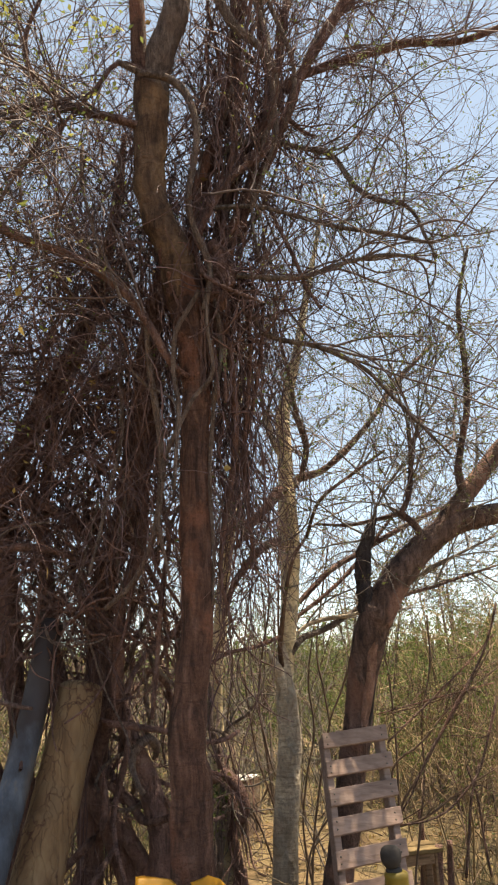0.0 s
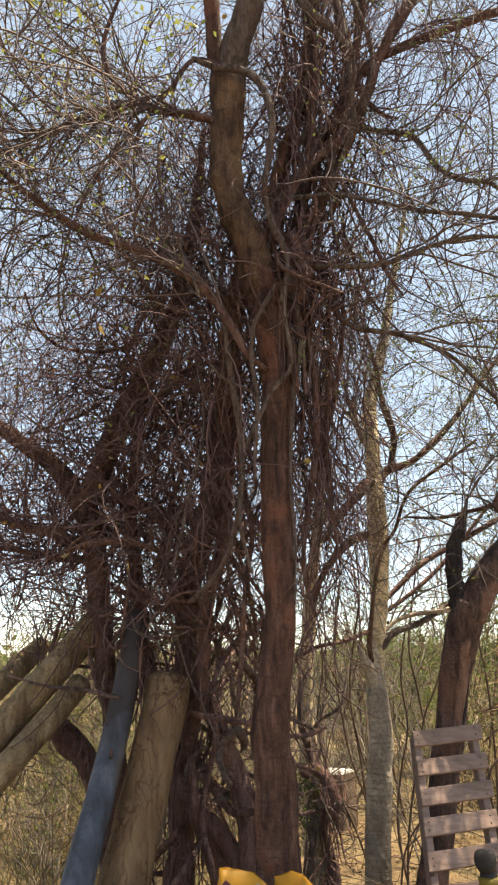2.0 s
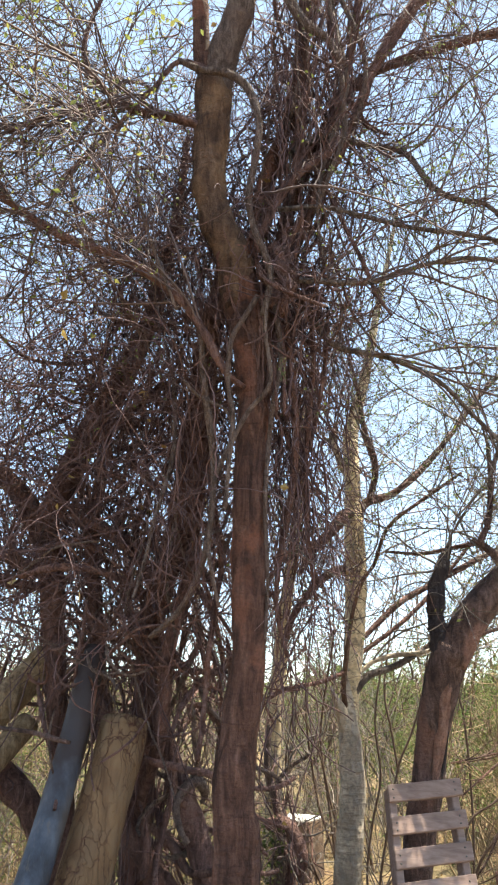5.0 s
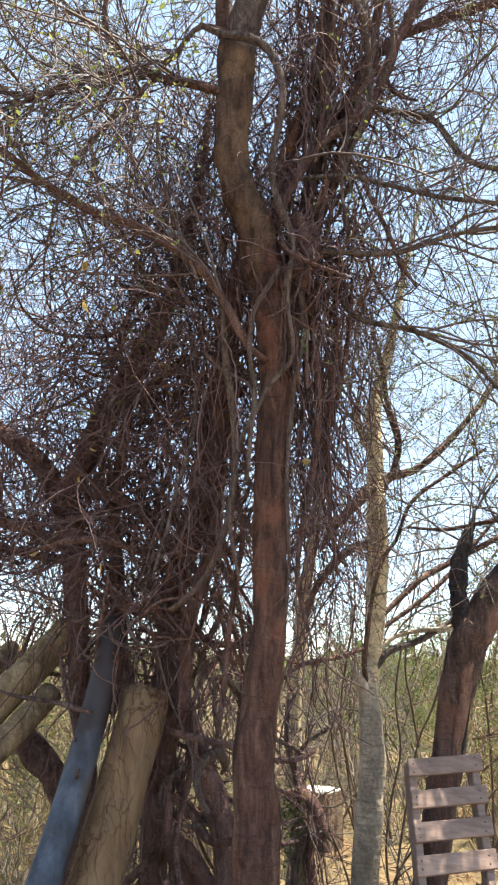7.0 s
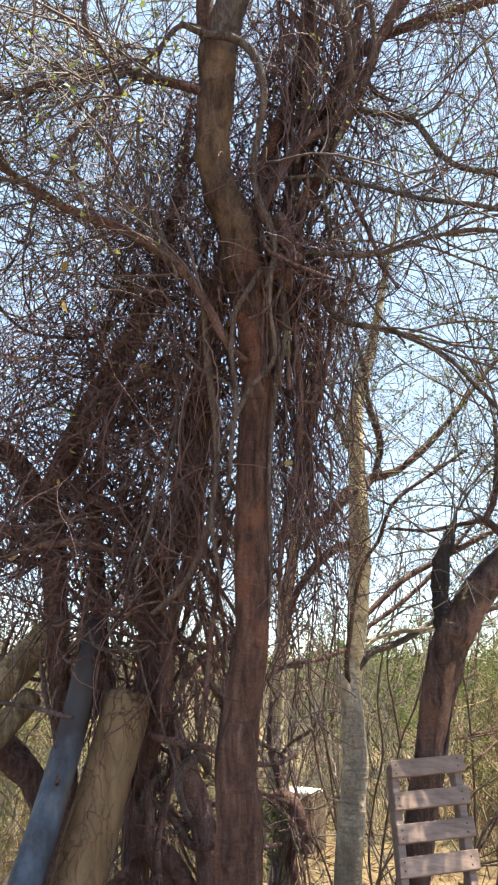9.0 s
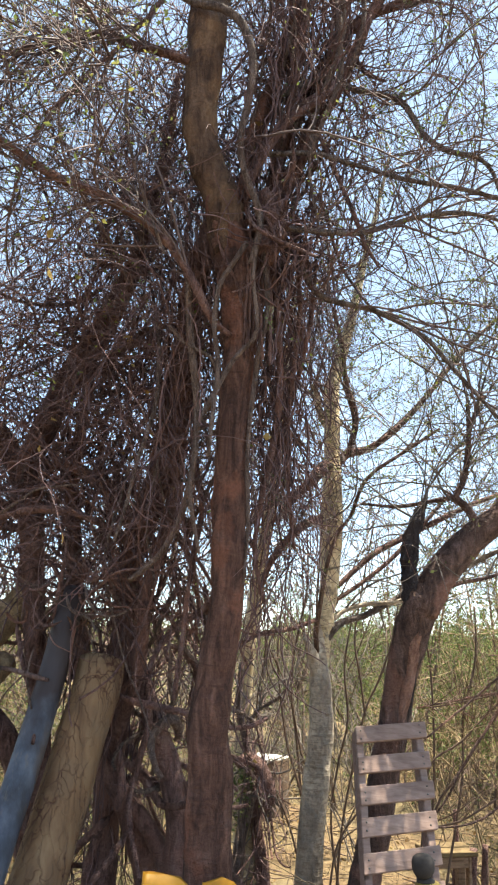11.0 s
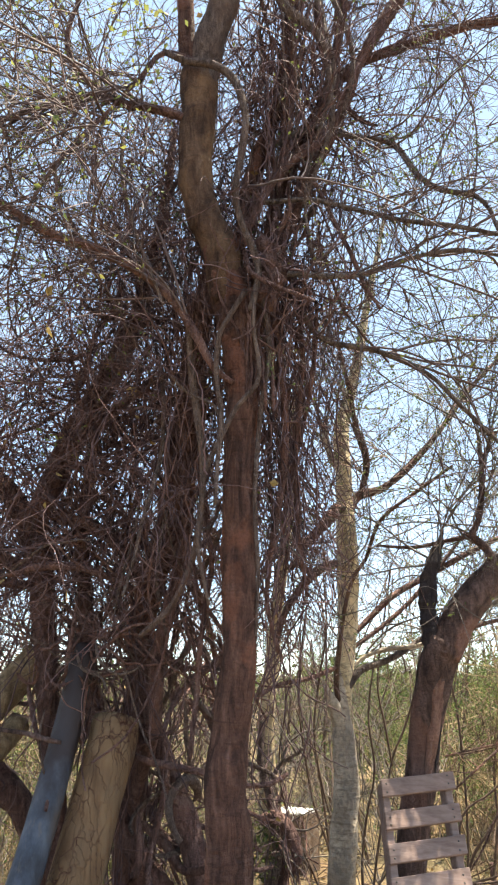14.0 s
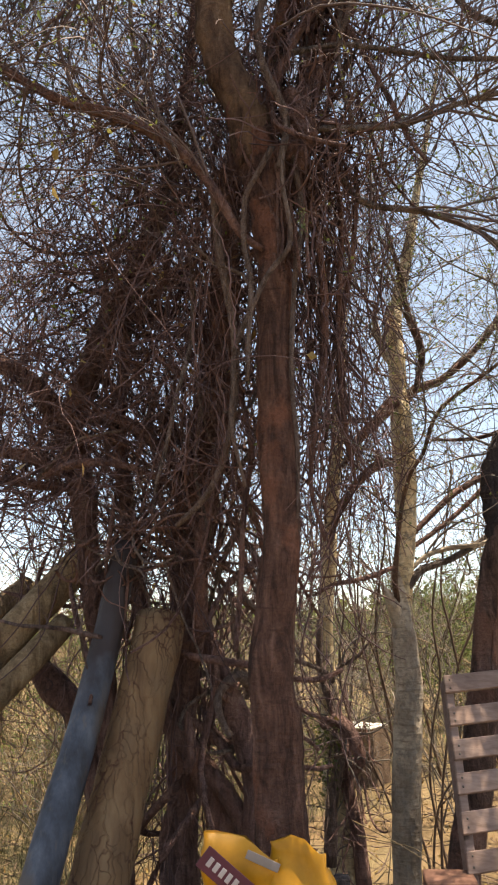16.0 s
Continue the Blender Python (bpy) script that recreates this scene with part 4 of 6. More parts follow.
# ---- split tree that the pallet leans on ----
mast = thing("tree", (0.66, 3.85, 0), "split brown tree with a charred broken fork", "tree")
mast_limbs = [
    limb(mast, "trunk", BARK_MAST, [(0.55, 4.02, -0.15, 0.140), (0.55, 4.02, 0.29, 0.075), (0.61, 4.01, 0.58, 0.074), (0.68, 4.01, 0.93, 0.073), (0.74, 4.00, 1.22, 0.074), (0.77, 3.94, 1.44, 0.077), (0.82, 3.87, 1.66, 0.086), (0.86, 3.85, 1.75, 0.089)], 18, 0.03, 0.1, 8),
    limb(mast, "limb", BARK_MAST, [(0.84, 3.85, 1.68, 0.080), (0.90, 3.84, 1.81, 0.080), (1.01, 3.83, 1.96, 0.075), (1.13, 3.83, 2.07, 0.070), (1.28, 3.82, 2.17, 0.064), (1.49, 3.81, 2.22, 0.059), (1.75, 3.81, 2.24, 0.050), (2.08, 3.80, 2.31, 0.038)], 18, 0.03, 0.1, 8, "ochre-patched leaning limb"),
    limb(mast, "limb", BARK_MAST, [(1.16, 3.82, 2.07, 0.052), (1.29, 3.82, 2.24, 0.053), (1.43, 3.81, 2.40, 0.050), (1.57, 3.81, 2.56, 0.048), (1.76, 3.80, 2.75, 0.042), (2.04, 3.80, 3.07, 0.031)], 14, 0.03, 0.1, 8),
    limb(mast, "broken_fork", BARK_CHAR, [(0.81, 3.85, 1.70, 0.050), (0.79, 3.85, 1.82, 0.041), (0.785, 3.85, 1.94, 0.039), (0.80, 3.85, 2.04, 0.036), (0.825, 3.85, 2.12, 0.033), (0.84, 3.85, 2.17, 0.026), (0.845, 3.85, 2.20, 0.012)], 16, 0.014, 0.4, 22, "charred splintered stub"),
    limb(mast, "splinter", BARK_CHAR, [(0.835, 3.85, 2.08, 0.022), (0.86, 3.85, 2.18, 0.017), (0.878, 3.85, 2.25, 0.011), (0.89, 3.85, 2.30, 0.003)], 9, 0.012, 0.4, 26),
    limb(mast, "limb", BARK_MAST, [(1.11, 3.80, 2.04, 0.023), (1.10, 3.80, 2.12, 0.022), (1.06, 3.80, 2.19, 0.019), (1.01, 3.80, 2.24, 0.018), (1.05, 3.80, 2.31, 0.015), (1.08, 3.80, 2.46, 0.015), (1.09, 3.80, 2.59, 0.013), (1.09, 3.80, 2.73, 0.011)], 10),
    limb(mast, "limb", BARK_MAST, [(1.09, 3.80, 2.57, 0.012), (1.12, 3.80, 2.65, 0.012), (1.17, 3.80, 2.76, 0.009)], 8),
    limb(mast, "limb", BARK_MAST, [(1.36, 3.80, 2.34, 0.027), (1.34, 3.80, 2.46, 0.021), (1.37, 3.80, 2.59, 0.019), (1.43, 3.80, 2.81, 0.018), (1.45, 3.80, 3.00, 0.017), (1.45, 3.80, 3.21, 0.016), (1.46, 3.80, 3.48, 0.013), (1.56, 3.80, 3.84, 0.008)], 10),
    limb(mast, "limb", BARK_DARK, [(1.02, 3.82, 2.24, 0.015), (0.91, 3.98, 2.24, 0.011), (0.79, 4.14, 2.24, 0.010), (0.62, 4.30, 2.28, 0.008)], 8),
    limb(mast, "bare_wood", BARE_WOOD, [(0.84, 3.80, 1.74, 0.012), (0.825, 3.83, 1.64, 0.030), (0.80, 3.85, 1.55, 0.034), (0.79, 3.88, 1.44, 0.032), (0.775, 3.905, 1.33, 0.028), (0.755, 3.93, 1.21, 0.02), (0.74, 3.94, 1.12, 0.008)], 10, 0.03, 0.12, 9, "strip of bare pinkish wood"),
    limb(mast, "split_edge", BARK_CHAR, [(0.87, 3.80, 1.72, 0.008), (0.86, 3.83, 1.64, 0.013), (0.84, 3.86, 1.55, 0.013), (0.82, 3.90, 1.44, 0.013), (0.80, 3.93, 1.30, 0.011), (0.78, 3.96, 1.17, 0.007)], 8, 0.03, 0.2),
    limb(mast, "limb", BARK_MAST, [(0.91, 3.90, 1.77, 0.007), (1.05, 3.92, 1.83, 0.010), (1.18, 3.95, 1.86, 0.009), (1.31, 3.98, 1.90, 0.009), (1.56, 4.00, 1.97, 0.006)], 8),
]

# ---- shoots and twigs ----
rng = np.random.default_rng(7)


def brush(tree, name, material, parents, counts, lengths, radii, lean, spread=1.0, wander=0.16, pull=(0, 0, 0), low=0.12, floor=1.6, behind=9.0):
    """Three orders of thin shoots on the limbs given. Returns the finest."""
    level = parents
    made = []
    for n, (l0, l1), (r0, r1), steps, curl in zip(counts, lengths, radii, (14, 11, 7), (1.1, 1.5, 1.8)):
        s, h = spawn(rng, level, n, spread, lean, low)
        ln = rng.uniform(l0, l1, n)
        level = grow(rng, s, h, ln, steps, 0.75 * wander * curl, pull, 0.42)
        level = level[(level[..., 2].min(1) > floor) | ((level[..., 1].min(1) > behind) & (level[..., 2].min(1) > 0.03))]
        level = level[open_front(level) | (rng.random(len(level)) < 0.06)]
        n = len(level)
        if not made:
            r = rng.uniform(r0, r1, n)
            for k in range(n):
                part("branch", strands(level[k : k + 1], taper(1, steps, r[k : k + 1], 0.35), 5), material, tree)
            made += [None, level]
            continue
        made.append(part(name, strands(level, taper(n, steps, rng.uniform(r0, r1, n), 0.35)), material, tree, kind="stuff"))
        made.append(level)
    return made[1::2]


front = smooth_path(trunk, 0.03)


def open_front(level):
    """Which shoots leave the front of the main trunk bare."""
    k = np.clip(np.searchsorted(front[:, 2], level[..., 2]), 0, len(front) - 1)
    cover = (np.abs(level[..., 0] - front[k, 0]) < front[k, 3] * 1.15) & (level[..., 1] < front[k, 1])
    return cover.sum(1) < 1


L3 = ((0.5, 1.5), (0.3, 0.9), (0.12, 0.45))
R3 = ((0.0026, 0.007), (0.0017, 0.0037), (0.001, 0.0018))
upper_left = brush(big, "twigs", TWIG, sampled([big_limbs[i] for i in (6, 6, 7, 7, 8, 9, 0)]), (175, 880, 1800), L3, R3, (-0.25, 0.0, 0.1), 1.1, 0.2, floor=2.3)
core = brush(big, "twigs", TWIG_DARK, sampled([trunk[12:]] + [big_limbs[i] for i in (2, 3, 3, 4, 5, 5)]), (170, 800, 1500), L3, R3, (0.15, 0.1, 0.35), 0.8, 0.16, floor=2.5)
airy = brush(big, "twigs", TWIG, sampled([big_limbs[i] for i in (2, 4, 10, 11, 12, 13, 13, 14)]), (85, 430, 1050), L3, R3, (0.25, 0.1, 0.25), 0.95, 0.2, floor=2.1)
left_mass = brush(leftward, "twigs", TWIG_DARK, sampled(left_limbs), (190, 1050, 1700), L3, R3, (0.1, -0.1, 0.1), 1.1, 0.24, floor=1.75, behind=3.62)
stem_mass = brush(big, "twigs", TWIG_DARK, sampled(stem_paths), (110, 450, 700), L3, R3, (-0.1, 0.0, 0.15), 1.0, 0.24, floor=1.65, behind=3.62)
pale_mass = brush(pale, "twigs", TWIG_GREY, sampled(pale_limbs[3:]), (90, 450, 1050), L3, R3, (0.15, 0.0, 0.25), 0.9, 0.16)
choked_mass = brush(choked, "twigs", TWIG_GREY, sampled(choked_limbs), (24, 80, 140), ((0.2, 0.6), (0.1, 0.35), (0.06, 0.2)), R3, (0, -0.1, 0.2), 1.0, 0.18, floor=0.2)
mast_mass = brush(mast, "twigs", TWIG_GREY, sampled(mast_limbs[1:3] + mast_limbs[4:8] + mast_limbs[10:]), (70, 340, 850), L3, R3, (-0.1, 0.0, 0.3), 0.9, 0.16)


def bundle(paths, n, spread, radius, span, material, label, each=False, over=False):
    """Climber stems that run along limbs, side by side, crossing now and then."""
    dense = sampled(paths, 60)
    i = rng.integers(0, len(dense), n)
    ln = rng.uniform(*span, n)
    u0 = rng.uniform(0, 1, n) * (1 - ln)
    steps = 16
    u = (u0[:, None] + ln[:, None] * np.linspace(0, 1, steps)) * 59
    k = np.minimum(u.astype(int), 58)
    f = (u - k)[..., None]
    p = dense[i[:, None], k] * (1 - f) + dense[i[:, None], k + 1] * f
    drift = np.cumsum(np.cumsum(rng.normal(size=(n, steps, 3)), 1), 1) / steps**1.5
    kink = np.cumsum(rng.normal(size=(n, steps, 3)), 1) / steps**0.5
    p = p + 0.35 * spread * kink
    p = p + rng.normal(size=(n, 1, 3)) * spread + 1.5 * spread * drift
    p = p[open_front(p) | over]
    n = len(p)
    r = rng.uniform(*radius, n)[:, None] * np.linspace(0.6, 1, steps)[::-1]
    if each:
        for a in range(n):
            part("vine", strands(p[a : a + 1], r[a : a + 1], 6), material, climber)
        return
    part("vine_strands", strands(p, r), material, climber, label, "stuff")


heart = [trunk[11:16]] + [big_limbs[i] for i in (2, 3, 5, 5, 14)]
heart = [h[:7] for h in heart]
bundle(heart[1:], 8, 0.08, (0.004, 0.0085), (0.3, 0.8), VINE, "", True)
bundle(heart[1:], 22, 0.1, (0.004, 0.009), (0.3, 0.8), BARK_DARK, "", True)
bundle(heart[1:], 180, 0.13, (0.0016, 0.0042), (0.12, 0.4), TWIG_DARK, "matted dark vine strands along the limbs")
bundle(heart[:1] + [trunk[5:14]] + stem_paths[:1], 220, 0.1, (0.0016, 0.0045), (0.1, 0.3), TWIG_DARK, "matted dark vine strands along the trunk")

# the fork of the trunk is wrapped in stems
fork = [trunk[10:15], big_limbs[2][:3], [(*(np.array(q[:3]) + (0.04, -0.05, 0)), q[3]) for q in trunk[10:14]]]
bundle(fork, 26, 0.035, (0.004, 0.008), (0.5, 0.95), BARK_DARK, "", True, True)
bundle(fork, 36, 0.05, (0.002, 0.005), (0.3, 0.8), BARK_DARK, "dark strands matted over the fork", False, True)


def curtain(name, n, centre, size, lean, length, radius, wander, label, loose=0.3, over=False):
    """Hanging dry climbers; loose ones arch and cross in all directions."""
    s = np.array(centre) + rng.normal(size=(n, 3)) * np.array(size)
    h = np.array(lean) + loose * rng.normal(size=(n, 3))
    p = grow(rng, s, h, rng.uniform(*length, n), 14, 0.8 * wander, (0, 0, -0.25), 0.3 + 0.3 * loose)
    near = (p[..., 1].min(1) > centre[1] - 0.4) & (np.abs(p[..., 0] - centre[0]).max(1) < 2.4 * size[0] + 0.09) & ((p[:, -1, 2] < p[:, 0, 2]) | (loose > 0.6))
    near &= open_front(p) | over
    p = p[near]
    p[..., 2] = np.maximum(p[..., 2], 0.02)
    n = len(p)
    r = rng.uniform(*radius, n)[:, None] * np.minimum(1, np.array([0.25, 0.6, 0.9] + [1.0] * 12)) * np.linspace(1, 0.5, 15)
    if radius[1] > 0.008:
        for k in range(n):
            part("vine", strands(p[k : k + 1], r[k : k + 1], 6), VINE if k % 4 == 0 else BARK_DARK, climber)
        return None
    return part(name, strands(p, r), TWIG_DARK, climber, label, "stuff")


DENSE = "dense dry hanging vine strands"
curtain("hanging_vines", 260, (0.10, 3.28, 3.0), (0.11, 0.1, 0.4), (-0.16, 0.0, -1), (0.35, 0.95), (0.002, 0.0055), 0.2, DENSE)
curtain("hanging_vines", 190, (-0.36, 3.3, 3.0), (0.2, 0.12, 0.4), (-0.10, 0.0, -1), (0.5, 1.4), (0.002, 0.0055), 0.24, DENSE)
curtain("hanging_vines", 110, (-0.8, 3.6, 2.7), (0.28, 0.18, 0.4), (0.05, 0.0, -1), (0.4, 1.2), (0.002, 0.005), 0.34, DENSE, 0.6)
curtain("hanging_vines", 46, (-0.6, 3.6, 2.3), (0.3, 0.12, 0.4), (0.1, 0.0, -0.8), (0.4, 1.0), (0.005, 0.013), 0.3, DENSE, 0.9)
curtain("hanging_vines", 50, (-0.48, 3.95, 1.7), (0.2, 0.1, 0.35), (0.2, 0.0, -1), (0.8, 1.9), (0.004, 0.02), 0.36, "thick tangled vine stems near the ground")
curtain("hanging_vines", 90, (0.33, 3.5, 3.8), (0.2, 0.2, 0.4), (-0.3, 0.0, -1), (0.5, 1.3), (0.002, 0.004), 0.1, "dry hanging vine strands")
curtain("hanging_vines", 30, (0.28, 3.25, 4.4), (0.17, 0.1, 0.45), (-0.3, 0.0, -1), (0.6, 1.3), (0.003, 0.009), 0.16, "thick bundled vine stems", 0.55)
curtain("hanging_vines", 36, (-0.2, 3.3, 3.4), (0.22, 0.08, 0.3), (-0.15, 0.0, -1), (0.7, 1.5), (0.004, 0.011), 0.18, "thick bundled vine stems", 0.4)
curtain("hanging_vines", 70, (0.06, 4.55, 0.9), (0.06, 0.05, 0.25), (0.0, 0.0, -1), (0.2, 0.6), (0.0015, 0.004), 0.3, "thin vines round a slim trunk", 0.5)
curtain("hanging_vines", 22, (0.07, 4.6, 0.75), (0.05, 0.05, 0.2), (0.0, 0.0, -1), (0.3, 0.8), (0.004, 0.012), 0.16, "vines round a slim trunk")
curtain("hanging_vines", 120, (-0.5, 3.95, 1.7), (0.3, 0.12, 0.35), (0.1, 0.0, -1), (0.5, 1.5), (0.0015, 0.005), 0.42, DENSE)
curtain("hanging_vines", 170, (-0.95, 3.85, 2.25), (0.22, 0.16, 0.4), (0.05, 0.0, -0.8), (0.4, 1.2), (0.002, 0.006), 0.42, DENSE)
curtain("hanging_vines", 40, (-0.9, 3.85, 2.5), (0.25, 0.12, 0.35), (0.1, 0.0, -1), (0.7, 1.5), (0.004, 0.014), 0.36, DENSE)
curtain("hanging_vines", 90, (-0.42, 4.25, 1.6), (0.26, 0.1, 0.4), (0.1, 0.0, -0.8), (0.4, 1.3), (0.002, 0.006), 0.42, DENSE)
curtain("hanging_vines", 260, (-0.42, 3.35, 3.9), (0.16, 0.1, 0.4), (-0.1, 0.0, -0.9), (0.4, 1.1), (0.0015, 0.0045), 0.3, DENSE)
curtain("hanging_vines", 120, (-0.28, 3.3, 4.4), (0.12, 0.08, 0.35), (-0.1, 0.0, -0.9), (0.4, 1.0), (0.0015, 0.0045), 0.3, DENSE)
curtain("hanging_vines", 190, (0.02, 3.20, 4.2), (0.1, 0.1, 0.35), (0.1, 0.0, -0.7), (0.3, 0.8), (0.0016, 0.0045), 0.26, DENSE, 0.7)
curtain("hanging_vines", 230, (0.24, 3.20, 4.1), (0.17, 0.14, 0.45), (0.2, 0.0, -0.7), (0.3, 0.9), (0.0016, 0.005), 0.24, DENSE, 0.8)
curtain("hanging_vines", 22, (0.18, 3.18, 4.0), (0.16, 0.1, 0.4), (-0.4, 0.0, -0.8), (0.5, 1.0), (0.005, 0.012), 0.2, DENSE, 0.6)
curtain("hanging_vines", 230, (0.273, 3.750, 3.183), (0.13, 0.15, 0.3), (-0.1, 0.0, -0.9), (0.3, 0.9), (0.0014, 0.004), 0.42, DENSE)
curtain("hanging_vines", 110, (0.312, 4.100, 2.376), (0.13, 0.12, 0.25), (-0.1, 0.0, -0.8), (0.25, 0.7), (0.0014, 0.004), 0.45, DENSE)
curtain("hanging_vines", 260, (0.10, 3.22, 2.75), (0.075, 0.09, 0.35), (-0.1, 0.0, -1), (0.4, 1.1), (0.0018, 0.005), 0.24, DENSE, 0.4)
curtain("hanging_vines", 160, (0.12, 3.30, 2.15), (0.08, 0.1, 0.3), (-0.05, 0.0, -1), (0.3, 0.8), (0.0018, 0.005), 0.26, DENSE, 0.6)
curtain("hanging_vines", 26, (0.12, 3.25, 2.9), (0.07, 0.08, 0.3), (-0.15, 0.0, -1), (0.6, 1.2), (0.005, 0.011), 0.2, DENSE, 0.4)
curtain("hanging_vines", 34, (-0.32, 3.25, 2.7), (0.13, 0.1, 0.35), (-0.1, 0.0, -1), (0.7, 1.5), (0.005, 0.013), 0.24, DENSE, 0.5)
curtain("hanging_vines", 130, (-0.32, 3.28, 2.4), (0.14, 0.12, 0.4), (-0.1, 0.0, -0.9), (0.3, 0.9), (0.0018, 0.005), 0.28, DENSE, 0.8)
curtain("hanging_vines", 42, (-0.62, 3.45, 2.0), (0.22, 0.12, 0.3), (0.1, 0.0, -0.9), (0.4, 0.9), (0.004, 0.013), 0.3, DENSE, 0.9)
curtain("hanging_vines", 110, (-0.62, 3.5, 1.95), (0.24, 0.12, 0.3), (0.1, 0.0, -0.7), (0.3, 0.8), (0.0018, 0.005), 0.32, DENSE, 1.0)
curtain("hanging_vines", 18, (-0.3, 3.5, 1.35), (0.14, 0.08, 0.3), (0.3, 0.0, -0.9), (0.5, 1.0), (0.008, 0.022), 0.34, DENSE, 0.7)
curtain("hanging_vines", 15, (-0.42, 3.6, 1.0), (0.14, 0.08, 0.2), (0.5, 0.0, -0.8), (0.5, 1.0), (0.01, 0.026), 0.34, DENSE, 0.7)
curtain("hanging_vines", 36, (-0.66, 3.22, 1.72), (0.12, 0.05, 0.12), (0.1, -0.05, -0.8), (0.2, 0.5), (0.003, 0.0085), 0.3, DENSE, 1.0)
curtain("hanging_vines", 240, (-0.45, 3.15, 3.85), (0.16, 0.1, 0.45), (-0.1, 0.0, -0.5), (0.3, 0.9), (0.0018, 0.0045), 0.26, DENSE, 1.0)
curtain("hanging_vines", 150, (-0.02, 3.15, 3.9), (0.08, 0.08, 0.35), (0.1, 0.0, -0.7), (0.25, 0.7), (0.0018, 0.005), 0.26, DENSE, 0.8)
curtain("hanging_vines", 330, (-0.95, 3.35, 3.0), (0.24, 0.15, 0.4), (0.1, 0.0, -0.5), (0.3, 0.9), (0.0016, 0.0042), 0.28, DENSE, 1.0)
curtain("hanging_vines", 290, (-1.2, 3.6, 2.55), (0.22, 0.15, 0.3), (-0.7, 0.0, -0.1), (0.3, 0.9), (0.0018, 0.0045), 0.28, DENSE, 1.0)
curtain("hanging_vines", 120, (-1.25, 3.55, 2.05), (0.2, 0.12, 0.15), (-0.8, 0.0, 0.1), (0.4, 0.9), (0.002, 0.0055), 0.26, DENSE, 0.7)
curtain("hanging_vines", 70, (-1.25, 3.45, 1.15), (0.18, 0.06, 0.08), (0.0, 0.0, -1), (0.15, 0.5), (0.0014, 0.004), 0.3, "thin dry strands hanging under leaning logs", 0.4)
curtain("hanging_vines", 230, (-0.78, 3.45, 2.75), (0.22, 0.12, 0.35), (0.1, 0.0, -0.8), (0.4, 1.0), (0.002, 0.0055), 0.3, DENSE, 0.8)
curtain("hanging_vines", 40, (-0.8, 3.5, 2.8), (0.24, 0.12, 0.4), (0.15, 0.0, -0.8), (0.5, 1.1), (0.004, 0.012), 0.28, DENSE, 0.7)
curtain("hanging_vines", 90, (-0.42, 3.0, 4.05), (0.14, 0.1, 0.3), (-0.3, 0.0, 0.2), (0.3, 0.8), (0.0018, 0.0045), 0.2, DENSE, 1.2)
curtain("hanging_vines", 230, (-0.72, 3.1, 3.5), (0.26, 0.12, 0.32), (-0.2, 0.0, -0.3), (0.3, 0.9), (0.0018, 0.0045), 0.22, DENSE, 1.1)
curtain("vine_knot", 60, (-0.01, 2.85, 3.2), (0.08, 0.02, 0.18), (0.05, 0.0, -1), (0.2, 0.55), (0.002, 0.0055), 0.3, "dark vine strands matted over the trunk's fork", 0.6, True)
curtain("vine_knot", 16, (-0.03, 2.85, 3.3), (0.08, 0.015, 0.16), (0.08, 0.0, -1), (0.35, 0.8), (0.005, 0.012), 0.22, "", 0.35, True)
curtain("vine_knot", 200, (0.11, 3.02, 3.2), (0.09, 0.07, 0.1), (0.0, -0.2, -0.5), (0.2, 0.5), (0.002, 0.006), 0.45, "dark matted knot of vine strands")


def foliage(tree, paths, n, size, material, label):
    i = rng.integers(0, len(paths), n)
    k = rng.integers(1, paths.shape[1], n)
    at = paths[i, k] + rng.normal(size=(n, 3)) * 0.012
    part("leaves", leaves(rng, at, size), material, tree, label, "stuff")


foliage(big, upper_left[2], 1300, 0.022, LEAF_FRESH, "sparse fresh yellow-green leaves")
foliage(big, upper_left[2], 2800, 0.018, LEAF, "sparse yellow-green leaves")
tips = upper_left[1].reshape(-1, 3)
tips = tips[(tips[:, 2] > 3.9)]
spots = tips[rng.integers(0, len(tips), 80)]
sprays = np.repeat(spots, 12, 0) + rng.normal(size=(80 * 12, 3)) * 0.05
part("leaves", leaves(rng, sprays, 0.026), LEAF_FRESH, big, "clusters of fresh yellow-green leaves", "stuff")
foliage(big, airy[2], 4200, 0.015, LEAF, "sparse yellow-green leaves")
foliage(big, left_mass[2], 240, 0.04, LEAF_DRY, "withered brown leaves")
clump = np.array((0.005, 4.550, 0.757)) + rng.normal(size=(320, 3)) * np.array((0.045, 0.04, 0.09))
part("ivy_leaves", leaves(rng, clump, 0.022), LEAF, choked, "yellow-green ivy clump", "stuff")
foliage(pale, pale_mass[2], 4000, 0.015, LEAF, "tiny green leaflets")
foliage(mast, mast_mass[2], 5200, 0.015, LEAF, "tiny green leaflets")


def feathery(tree, paths, low, clusters, label):
    """Sprays of tiny leaflets in two rows along short stalks."""
    tips = paths.reshape(-1, 3)
    tips = tips[tips[:, 2] > low]
    at = np.repeat(tips[rng.integers(0, len(tips), clusters)], 26, 0)
    lie = np.repeat(unit(rng.normal(size=(clusters, 3)) + np.array((0, 0, -0.6))), 26, 0)
    along = np.tile(np.linspace(0.0, 0.09, 26), clusters)[:, None]
    side = np.tile(np.where(np.arange(26) % 2, 0.007, -0.007), clusters)[:, None]
    across = unit(np.cross(lie, np.array((0.2, 1.0, 0.3))))
    part("leaves", leaves(rng, at + lie * along + across * side, 0.012), LEAF_FEATHER, tree, label, "stuff")


